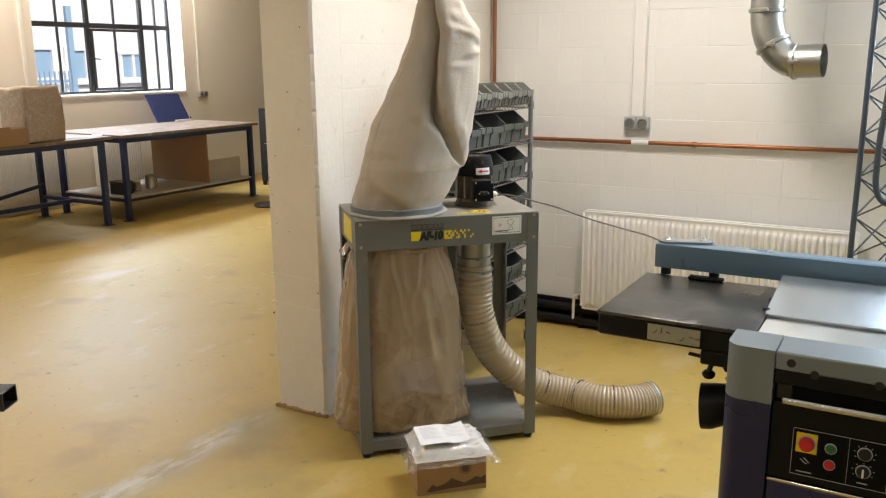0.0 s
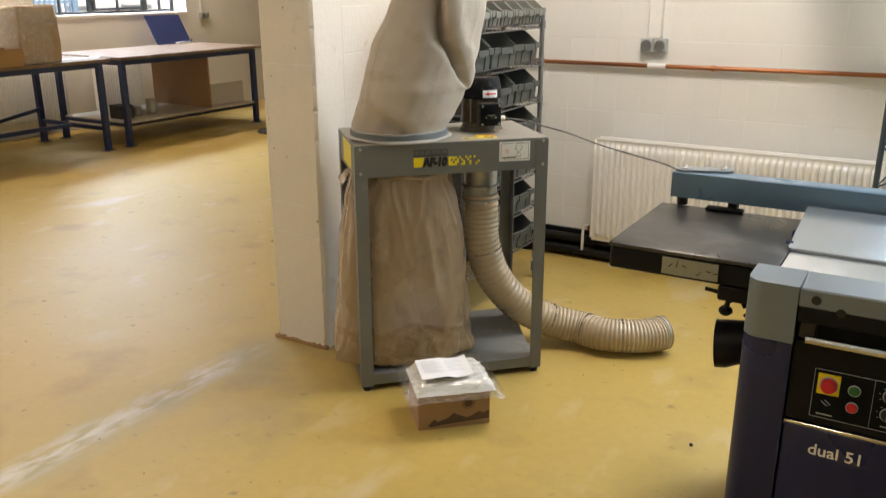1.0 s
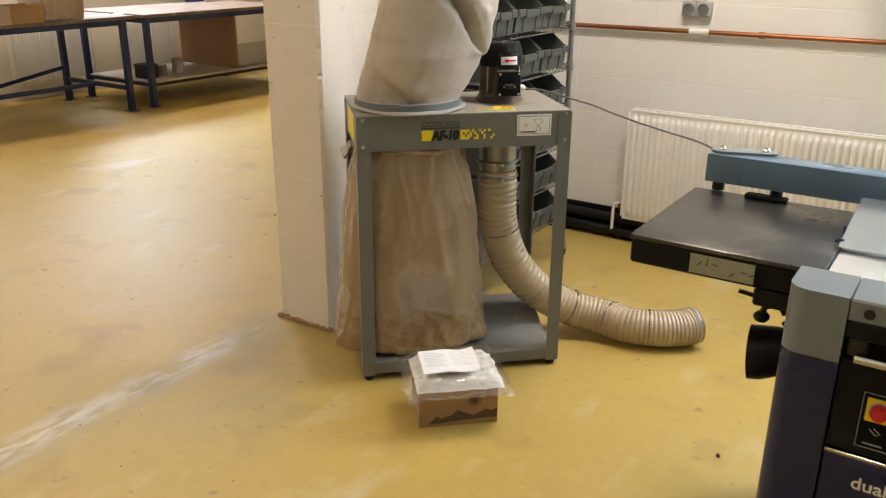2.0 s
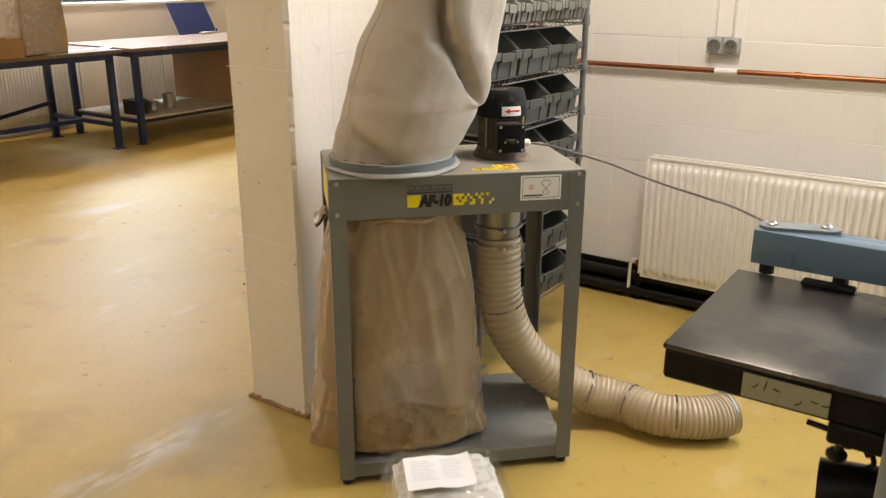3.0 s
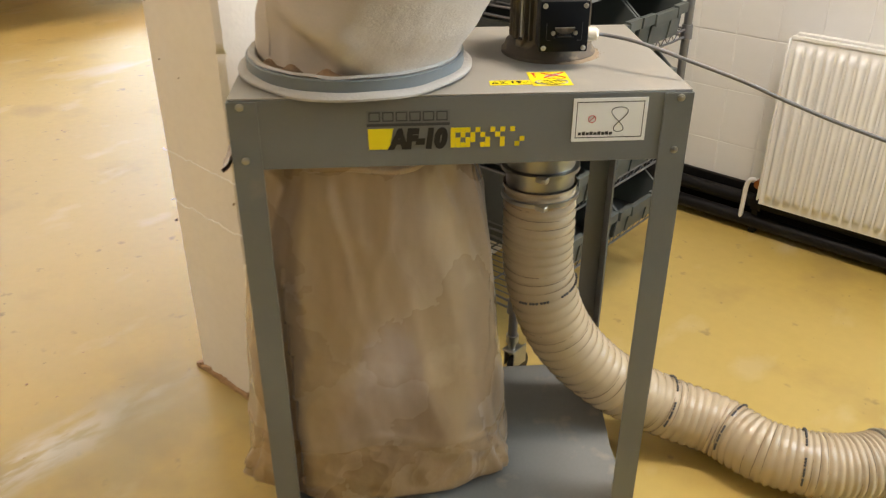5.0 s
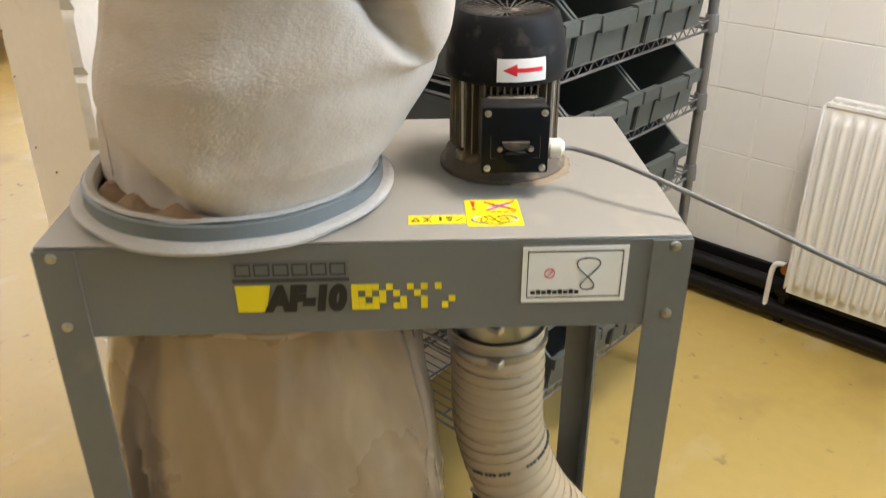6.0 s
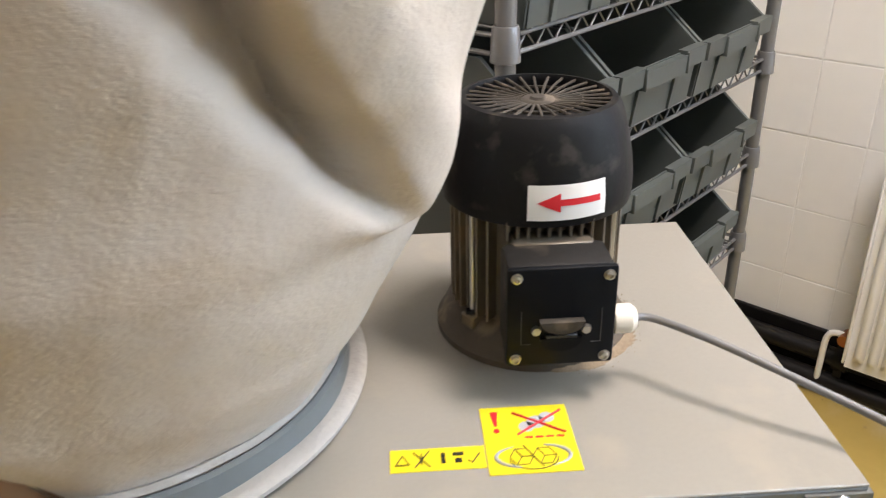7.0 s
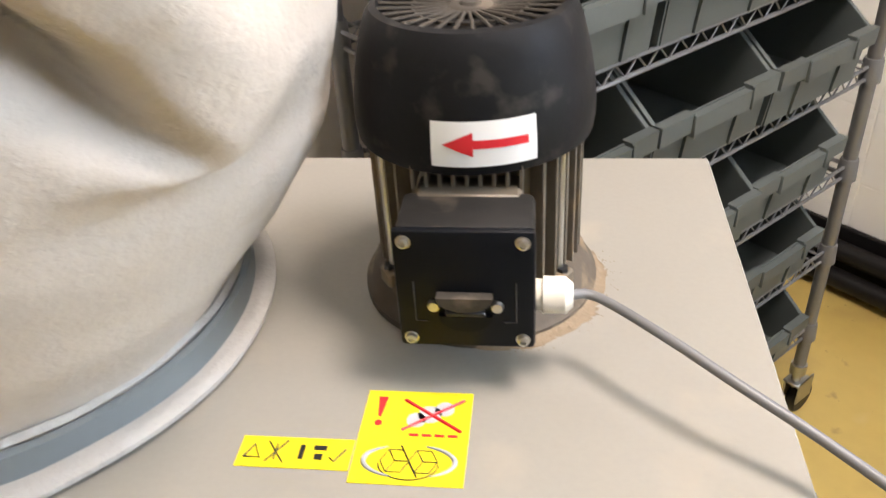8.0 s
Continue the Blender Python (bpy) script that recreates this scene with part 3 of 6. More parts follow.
def socket_box(m, label):
    s = thing("double_socket", m, label, "socket")
    for x in (0, 0.073):
        bm = bmesh.new()
        box(bm, x + 0.001, x + 0.072, -0.045, 0, 0, 0.072, 0.006, 2)
        body = part("housing", bm, "paleprint", s)
        bm = bmesh.new()
        lathe(bm, [(0.0, 0.004), (0.019, 0.004), (0.021, 0.009), (0.028, 0.009), (0.029, 0.0)], seg=24)
        bmesh.ops.transform(bm, matrix=pose(x + 0.0365, -0.045, 0.036, 90), verts=bm.verts[:])
        part("socket_face", bm, "machine", body)
        for dx in (-0.009, 0.009):
            bm = bmesh.new()
            cyl(bm, (x + 0.0365 + dx, -0.0505, 0.036), (x + 0.0365 + dx, -0.046, 0.036), 0.003, seg=8)
            part("pin_hole", bm, "ink", body)
    return s


socket_box(pose(-1.334, WALL_Y - 0.001, 1.226), "grey surface-mounted double wall socket")
socket_box(pose(WIN_X + 0.001, 8.07, 1.17, 0, 0, 90), "grey surface-mounted double wall socket")
solid("cable_trunking", one_box(-1.296, -1.222, 4.578, WALL_Y - 0.001, 1.298, TOP - 0.005, 0.004), "tile", label="white plastic cable trunking down the wall", category="trunking")
solid("cable_trunking", one_box(WIN_X + 0.001, WIN_X + 0.022, 8.10, 8.13, 1.242, TOP - 0.005, 0.003), "tile", label="thin white cable trunking beside the window", category="trunking")
solid("cable_trunking", one_box(WIN_X + 0.001, WIN_X + 0.03, 5.58, 5.62, 0.95, TOP - 0.005, 0.003), "tile", label="thin white cable trunking beside the window", category="trunking")


def radiator(m, length, height, label):
    """A ribbed panel radiator: x along, z up, its face towards -y."""
    r = thing("radiator", m, label, "radiator")
    bm = bmesh.new()
    n = int(length / 0.0335)
    xs, ys = [0.0, 0.012], [0.0, 0.0]
    for k in range(n):
        x = 0.014 + k * (length - 0.028) / n
        w = (length - 0.028) / n
        xs += [x + f * w for f in (0.10, 0.18, 0.28, 0.42, 0.58, 0.72, 0.82, 0.90)]
        ys += [0.0, -0.010, -0.018, -0.022, -0.022, -0.018, -0.010, 0.0]
    xs += [length - 0.012, length]
    ys += [0.0, 0.0]
    rows = []
    for z, f in ((0.0, 0), (0.022, 0), (0.030, 0.35), (0.040, 0.8), (0.052, 1), (height - 0.052, 1), (height - 0.040, 0.8), (height - 0.030, 0.35), (height - 0.022, 0), (height, 0)):
        rows.append([(x, y * f + 0.026, z) for x, y in zip(xs, ys)])
    sheet(bm, rows)
    part("front_panel", bm, "rad", r, smooth=60)
    part("back_panel", one_box(0.01, length - 0.01, 0.085, 0.095, 0.01, height - 0.01, 0.003), "rad", r)
    bm = bmesh.new()
    for x0, x1, y0, y1 in ((0.0, length, 0.022, 0.038), (0.0, length, 0.070, 0.094)):
        box(bm, x0, x1, y0, y1, height - 0.006, height + 0.006, 0.002)
    for k in range(int(length / 0.05)):
        box(bm, 0.02 + k * 0.05, 0.028 + k * 0.05, 0.0385, 0.0695, height - 0.008, height)
    part("top_grille", bm, "rad", r)
    for x0 in (-0.004, length - 0.002):
        part("side_cover", one_box(x0, x0 + 0.006, 0.004, 0.098, 0.02, height, 0.002), "rad", r)
    for x in (0.15, length - 0.15):
        part("wall_bracket", one_box(x - 0.015, x + 0.015, 0.095, 0.15, 0.1, height - 0.1, 0.002), "rad", r)
    return r


radiator(pose(-1.523, 4.468, 0.142), 1.46, 0.598, "white ribbed panel radiator on the wall")
radiator(pose(-8.2, 5.0, 0.16, 0, 0, 90), 0.9, 0.58, "white ribbed panel radiator under the bench")
radiator(pose(-8.2, 6.32, 0.16, 0, 0, 90), 0.62, 0.58, "white ribbed panel radiator under the bench")
radiator(pose(-8.2, 3.6, 0.16, 0, 0, 90), 1.2, 0.58, "white ribbed panel radiator under the bench")


def floor_pipes():
    p = thing("heating_pipes", pose(0, 0, 0), "pair of black heating pipes along the foot of the wall", "pipe")
    for z, y in ((0.045, 4.545), (0.115, 4.565)):
        bm = bmesh.new()
        tube(bm, [(-2.18, y, z), (-1.0, y, z + 0.002), (0.5, y, z), (4.0, y, z)], 0.026, 14)
        part("pipe", bm, "pipeblack", p)
    for x in (-1.98, -1.545, -0.4):
        bm = bmesh.new()
        cyl(bm, (x - 0.02, 4.565, 0.115), (x + 0.02, 4.565, 0.115), 0.033)
        box(bm, x - 0.012, x + 0.012, 4.54, WALL_Y, 0.0, 0.1, 0.002)
        part("clamp", bm, "pipeblack", p)
    bm = bmesh.new()
    tube(bm, spline([(-1.59, 4.53, 0.05), (-1.588, 4.525, 0.12), (-1.585, 4.523, 0.19), (-1.568, 4.523, 0.213), (-1.53, 4.523, 0.212), (-1.51, 4.523, 0.20)], 24), 0.0085, 10)
    part("radiator_tail", bm, "rad", p, "thin white bent feed pipe")
    bm = bmesh.new()
    cyl(bm, (-1.538, 4.50, 0.208), (-1.538, 4.545, 0.208), 0.016)
    part("valve", bm, "copper", p, "dull brass radiator valve")
    part("baseboard", one_box(-2.2, 4.0, 4.603, WALL_Y - 0.001, 0.001, 0.16, 0.003), "pipeblack", p)


floor_pipes()


def duct():
    d = thing("extraction_duct", pose(0, 0, 0), "galvanised extraction duct with an open elbow", "duct")
    y, r = 4.2, 0.076
    cx = -0.535
    down = [(cx, y, TOP - 0.005), (cx, y, 1.845)]
    bm = bmesh.new()
    cyl(bm, down[0], down[1], r, seg=32)
    part("downpipe", bm, "zinc", d)
    arc = []
    R = 0.165
    for k in range(9):
        a = radians(90 * k / 8) * 0.92
        arc.append((cx + R - R * math.cos(a), y - 0.02 * k / 8, 1.84 - R * math.sin(a) * 1.45))
    for i0, i1 in ((0, 4), (4, 8)):
        bm = bmesh.new()
        tube(bm, arc[i0 : i1 + 1], r * 0.985, 32)
        part("elbow_segment", bm, "zinc", d)
    e, f = Vector(arc[-1]), Vector((1, -0.12, 0.03)).normalized()
    bm = bmesh.new()
    tube(bm, [e - f * 0.01, e + f * 0.128], r, 32, caps=False)
    tube(bm, [e + f * 0.128, e - f * 0.01], r * 0.97, 32, caps=False)
    part("outlet", bm, "zinc", d)
    for p, q in ((Vector(arc[0]), Vector((0, 0, 1))), (Vector(arc[4]), (Vector(arc[5]) - Vector(arc[3])).normalized()), (e, f)):
        bm = bmesh.new()
        tube(bm, [p - q * 0.011, p - q * 0.007, p + q * 0.007, p + q * 0.011], [r * 1.01, r * 1.1, r * 1.1, r * 1.01], 32)
        ring = part("clamp_ring", bm, "zinc", d)
        s = Vector((0, -1, 0))
        bm = bmesh.new()
        v = p + s * (r * 1.12)
        box(bm, v.x - 0.02, v.x + 0.02, v.y - 0.012, v.y + 0.006, v.z - 0.008, v.z + 0.008, 0.003)
        part("clamp_bolt", bm, "screw", ring)
    return d


duct()


def lattice_tower():
    t = thing("lattice_column", pose(-0.062, 4.0, 0), "blue-grey painted steel lattice column", "lattice column")
    s, h = 0.30, TOP - 0.005
    legs = ((0, 0), (s, 0), (s * 0.5, 0.24))
    for x, y in legs:
        bm = bmesh.new()
        cyl(bm, (x, y, 0), (x, y, h), 0.0125, seg=12)
        part("leg", bm, "slate", t)
    for (a, b), (c, d) in ((legs[0], legs[1]), (legs[1], legs[2]), (legs[2], legs[0])):
        n = 18
        for k in range(n):
            z0, z1 = h * k / n, h * (k + 1) / n
            for flip in (0, 1):
                bm = bmesh.new()
                p, q = ((a, b, z0), (c, d, z1)) if not flip else ((c, d, z0), (a, b, z1))
                cyl(bm, p, q, 0.0042, seg=6)
                part("brace", bm, "slate", t)
    bm = bmesh.new()
    tube(bm, spline([(0.1, -0.03, 2.6), (0.105, -0.03, 1.9), (0.085, -0.03, 1.5), (0.07, -0.03, 1.2), (0.09, -0.03, 1.02), (0.2, -0.03, 0.97)], 40), 0.014, 10)
    part("strapped_hose", bm, "slate", t, "grey hose strapped to the lattice")


lattice_tower()


# ---- the dust extractor ----
EX = pose(-1.722, 2.454, 0, 0, 0, 45.1)
A0, W, D, H = 0.009, 0.771, 0.43, 1.009
ex = thing("dust_extractor", EX, "grey two-bag workshop dust extractor on a steel frame", "dust extractor")


def extractor_frame():
    part("top_plate", one_box(A0, W, 0, D, H - 0.003, H, 0.001), "machine_top", ex, "paler warm-grey sheet-steel top")
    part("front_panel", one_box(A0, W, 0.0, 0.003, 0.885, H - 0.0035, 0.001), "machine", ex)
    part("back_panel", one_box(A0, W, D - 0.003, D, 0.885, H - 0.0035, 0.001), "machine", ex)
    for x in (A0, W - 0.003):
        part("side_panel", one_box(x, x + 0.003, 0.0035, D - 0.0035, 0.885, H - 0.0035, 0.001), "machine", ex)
    w = 0.046
    for x, y, sx, sy in ((A0, 0, 1, 1), (W, 0, -1, 1), (A0, D, 1, -1), (W, D, -1, -1)):
        bm = bmesh.new()
        o = -0.0025
        prism(bm, [(x + sx * a, y + sy * b) for a, b in ((o, o), (w, o), (w, o + 0.004), (o + 0.004, o + 0.004), (o + 0.004, w), (o, w))], "z", 0.022, H - 0.006)
        leg = part("leg", bm, "machine", ex)
        bm = bmesh.new()
        lathe(bm, [(0, 0), (0.016, 0), (0.019, 0.01), (0.012, 0.022), (0, 0.022)], (x + sx * 0.022, y + sy * 0.02, 0), 16)
        part("rubber_foot", bm, "black", leg)
        if sy > 0:
            for z in (0.995, 0.9025):
                bm = bmesh.new()
                lathe(bm, [(0, 0.004), (0.0025, 0.004), (0.0028, 0.0028), (0.006, 0.0022), (0.0068, 0)], seg=14)
                bmesh.ops.transform(bm, matrix=pose(x + sx * 0.019, -0.0025, z, 90), verts=bm.verts[:])
                part("bolt", bm, "screw", leg)
    # base: rails and a sheet tray that dips towards its back edge
    bm = bmesh.new()
    box(bm, A0 + 0.046, W - 0.046, 0.001, 0.004, 0.028, 0.072, 0.001)
    part("front_rail", bm, "machine", ex)
    part("back_rail", one_box(A0 + 0.046, W - 0.046, D - 0.004, D - 0.001, 0.028, 0.072, 0.001), "machine", ex)
    for x in (A0 + 0.001, W - 0.004):
        part("side_rail", one_box(x, x + 0.003, 0.046, D - 0.046, 0.028, 0.072, 0.001), "machine", ex)
    bm = bmesh.new()
    prism(bm, [(0.004, 0.072), (0.16, 0.074), (0.30, 0.125), (D - 0.004, 0.13), (D - 0.004, 0.126), (0.30, 0.121), (0.16, 0.070), (0.004, 0.068)], "x", A0 + 0.004, W - 0.004)
    part("base_tray", bm, "tray", ex, "scuffed grey base tray", smooth=20)
    # lettering and stickers on the front
    f = -0.0004
    plate = part("brand_plate", one_box(0.230, 0.367, f - 0.0004, f, 0.957, 0.984), "plategrey", ex, "grey printed nameplate with outlined shapes")
    part("under_line", one_box(0.230, 0.367, f - 0.0008, f - 0.0004, 0.9565, 0.9615), "greyink", plate, "dark printed line")
    for k in range(6):
        x0, x1, z0, z1, e = 0.2335 + k * 0.0222, 0.2525 + k * 0.0222, 0.9650, 0.9815, 0.0021
        bm = bmesh.new()
        for a, b, c, d in ((x0, x1, z0, z0 + e), (x0, x1, z1 - e, z1), (x0, x0 + e, z0 + e, z1 - e), (x1 - e, x1, z0 + e, z1 - e)):
            box(bm, a, b, f - 0.0009, f - 0.0005, c, d)
        part("outlined_bar", bm, "greyink", plate)
    bm = bmesh.new()
    prism(bm, [(0.2325, 0.916), (0.266, 0.916), (0.2735, 0.9525), (0.2315, 0.9525)], "y", f - 0.0006, f)
    part("yellow_block", bm, "yellow", ex)
    letters = lettering("model_letters", "AF-10", 0.044, "ink", ex, pose(0.2685, f - 0.0008, 0.9190, 90), shear=0.16, label="bold slanted black model letters", bold=0.0036)
    width = max(v.co.x for v in letters.data.vertices) - min(v.co.x for v in letters.data.vertices)
    letters.data.transform(Matrix.Diagonal((0.1005 / width, 1, 1, 1)))
    # yellow squares that thin out towards the right
    for j, row in enumerate(("111100110010010", "110110010010001", "101010100100000", "111101001010100")):
        for i, mark in enumerate(row):
            if mark == "1":
                x, z = 0.3685 + i * 0.0083, 0.9165 + j * 0.0088
                part("check_square", one_box(x, x + 0.0080, f - 0.0006, f, z, z + 0.0085), "yellow", ex)
    plate = part("notice", one_box(0.573, 0.699, f - 0.001, f, 0.917, 0.993, 0.0003), "white", ex, "white notice with a looped line drawing")
    bm = bmesh.new()
    for x0, x1, z0, z1 in ((0.579, 0.693, 0.9855, 0.987), (0.579, 0.693, 0.9235, 0.925), (0.579, 0.5802, 0.9235, 0.987), (0.6918, 0.693, 0.9235, 0.987)):
        box(bm, x0, x1, f - 0.0014, f - 0.0011, z0, z1)
    part("border_line", bm, "ink", plate)
    bm = bmesh.new()
    loop = [(0.652 + 0.011 * math.sin(2 * t) + 0.004 * math.sin(t), f - 0.0014, 0.9555 + 0.0215 * math.cos(t)) for t in [2 * math.pi * k / 60 for k in range(61)]]
    tube(bm, loop, 0.0007, 6)
    part("loop_drawing", bm, "greyink", plate)
    bm = bmesh.new()
    tube(bm, [(0.606 + 0.006 * math.cos(t), f - 0.0014, 0.957 + 0.006 * math.sin(t)) for t in [2 * math.pi * k / 24 for k in range(25)]], 0.0006, 6)
    tube(bm, [(0.6015, f - 0.0014, 0.9525), (0.6105, f - 0.0014, 0.9615)], 0.0006, 6)
    part("round_mark", bm, "red", plate)
    plate.location = (-0.001, 0, 0.004)
    for k in range(9):
        x = 0.584 + k * 0.0066
        part("caption_bar", one_box(x, x + 0.0054, f - 0.0015, f - 0.0011, 0.9285, 0.9335 + 0.0012 * (k % 2)), "ink", plate)
    # yellow warning labels
    part("side_label", one_box(A0 - 0.001, A0 - 0.0002, 0.10, 0.30, 0.90, 0.995), "yellow", ex, "yellow warning label on the side")
    big = part("warning_label", one_box(0.509, 0.577, 0.042, 0.118, H + 0.0002, H + 0.0007), "yellow", ex, "yellow warning label with red and black symbols")
    big.location.y = -0.011
    z = H + 0.0010
    bm = bmesh.new()
    for p, q in (((0.534, 0.110), (0.572, 0.084)), ((0.572, 0.111), (0.535, 0.084))):
        tube(bm, [(*p, z), (*q, z)], 0.0011, 5)
    part("cross_mark", bm, "red", big)
    bm = bmesh.new()
    prism(bm, [(0.5165, 0.112), (0.5225, 0.112), (0.5205, 0.095), (0.5185, 0.095)], "z", z - 0.0003, z + 0.0002)
    lathe(bm, [(0, 0), (0.0024, 0), (0.0024, 0.0005), (0, 0.0005)], (0.5195, 0.0895, z - 0.0003), 12)
    part("exclamation_mark", bm, "red", big)
    bm = bmesh.new()
    for cx, cy, s in ((0.560, 0.103, 1), (0.551, 0.098, 1.2), (0.543, 0.093, 1)):
        lathe(bm, [(0, 0), (0.0062 * s, 0), (0.0062 * s, 0.0003), (0, 0.0003)], (cx, cy, z - 0.0004), 16)
    part("hand_symbol", bm, "paleprint", big)
    for k in range(4):
        part("caption_bar", one_box(0.540 + k * 0.008, 0.546 + k * 0.008, 0.0795, 0.0815, z - 0.0003, z + 0.0001), "red", big)
    for a0, a1 in ((120, 250), (-60, 70)):
        bm = bmesh.new()
        arc = [(0.543 + 0.0275 * math.cos(radians(a0 + (a1 - a0) * k / 16)), 0.0595 + 0.0125 * math.sin(radians(a0 + (a1 - a0) * k / 16)), z) for k in range(17)]
        tube(bm, arc, [0.0003 + 0.0013 * math.sin(math.pi * k / 17) for k in range(17)], 6)
        part("turning_arrow", bm, "arrowgrey", big)
        bm = bmesh.new()
        tube(bm, [(x, y, z + 0.0002) for x, y, _ in arc[3:]], 0.0004, 5)
        part("arrow_outline", bm, "ink", big)
    for cx in (0.5345, 0.5515):
        bm = bmesh.new()
        ring = [(cx + 0.0088 * math.cos(math.pi * k / 3), 0.0595 + 0.0098 * math.sin(math.pi * k / 3), z) for k in range(7)]
        tube(bm, ring, 0.00035, 5)
        for k in (0, 2, 4):
            tube(bm, [(cx, 0.0595, z), ring[k]], 0.00035, 5)
        part("fan_symbol", bm, "ink", big)
    bm = bmesh.new()
    tube(bm, [(0.537, 0.0715, z), (0.549, 0.048, z)], 0.0005, 5)
    part("axis_line", bm, "ink", big)
    bm = bmesh.new()
    tube(bm, [(0.543 + 0.018 * math.cos(math.pi + math.pi * k / 14), 0.057 + 0.0115 * math.sin(math.pi + math.pi * k / 14), z) for k in range(15)], 0.0004, 5)
    part("housing_line", bm, "ink", big)
    small = part("warning_strip", one_box(0.438, 0.508, 0.046, 0.070, H + 0.0002, H + 0.0007), "yellow", ex, "narrow yellow strip with black symbols")
    small.location.y = -0.0065
    bm = bmesh.new()
    tri = [(0.442, 0.053), (0.452, 0.053), (0.447, 0.063)]
    tube(bm, [(*tri[k % 3], z) for k in range(4)], 0.0006, 5)
    part("triangle_symbol", bm, "ink", small)
    for p, q in (((0.455, 0.066), (0.467, 0.050)), ((0.467, 0.067), (0.456, 0.050)), ((0.461, 0.064), (0.461, 0.052))):
        bm = bmesh.new()
        tube(bm, [(*p, z), (*q, z)], 0.0005, 5)
        part("symbol_stroke", bm, "ink", small)
    bm = bmesh.new()
    tube(bm, [(0.495, 0.055, z), (0.498, 0.052, z), (0.504, 0.062, z)], 0.0005, 5)
    part("tick_symbol", bm, "ink", small)
    for x0, x1, y0, y1 in ((0.4755, 0.4785, 0.053, 0.064), (0.484, 0.492, 0.0605, 0.064), (0.4855, 0.4905, 0.053, 0.0575)):
        part("symbol_bar", one_box(x0, x1, y0, y1, z - 0.0003, z + 0.0001), "ink", small)


extractor_frame()

RING = (0.213, 0.172)


def ring_and_bag():
    cx, cy = RING
    bm = bmesh.new()
    lathe(bm, [(0.187, 0.0), (0.200, 0.0008), (0.2065, 0.004), (0.207, 0.008), (0.204, 0.0105), (0.198, 0.012), (0.187, 0.0115)], (cx, cy, H + 0.0005), 96, closed=True)
    for v in bm.verts:
        out = math.hypot(v.co.x - cx, v.co.y - cy)
        v.co.z += 0.0022 * noise.noise((v.co.x * 14, v.co.y * 14, 0)) - 0.35 * max(0, out - 0.196) * smoothstep(0.02, -0.02, v.co.y)
        k = 1 + 0.010 * noise.noise((v.co.x * 9, v.co.y * 9, 4)) * smoothstep(0.19, 0.21, out)
        v.co.x, v.co.y = cx + (v.co.x - cx) * k, cy + (v.co.y - cy) * k
    part("rim_seal", bm, "rim", ex, "off-white felt rim")
    bm = bmesh.new()
    lathe(bm, [(0.188, 0.008), (0.192, 0.008), (0.192, 0.030), (0.188, 0.032), (0.185, 0.030), (0.185, 0.008)], (cx, cy, H), 96, closed=True)
    part("clamp_band", bm, "band", ex, "blue-grey steel clamp band")
    bm = bmesh.new()
    lathe(bm, [(0.178, 0.020), (0.182, 0.030), (0.188, 0.034), (0.185, 0.038), (0.176, 0.034), (0.172, 0.020)], (cx, cy, H), 96, closed=True)
    for v in bm.verts:
        v.co.z += 0.003 * noise.noise((v.co.x * 25, v.co.y * 25, 3))
    part("inner_hem", bm, "rim", ex, "pale hem turned over the clamp band")
    # crumpled hem that shows in the gap under the filter bag
    bm = bmesh.new()
    rows = []
    for i in range(9):
        rr = 0.176 - 0.014 * i
        rows.append([(cx + rr * math.cos(a) * (1 + 0.02 * math.sin(9 * a)), cy + rr * math.sin(a), H + 0.014 + 0.014 * math.sin(i / 8 * math.pi) + 0.012 * noise.noise((6 * math.cos(a) * rr * 5, 6 * math.sin(a) * rr * 5, i * 0.4)) + 0.008 * math.sin(11 * a + i)) for a in [2 * math.pi * k / 120 for k in range(120)]])
    sheet(bm, rows, closed=True)
    part("inner_hem", bm, "felt_inner", ex, "crumpled brown dusty inner hem", smooth=60)


ring_and_bag()


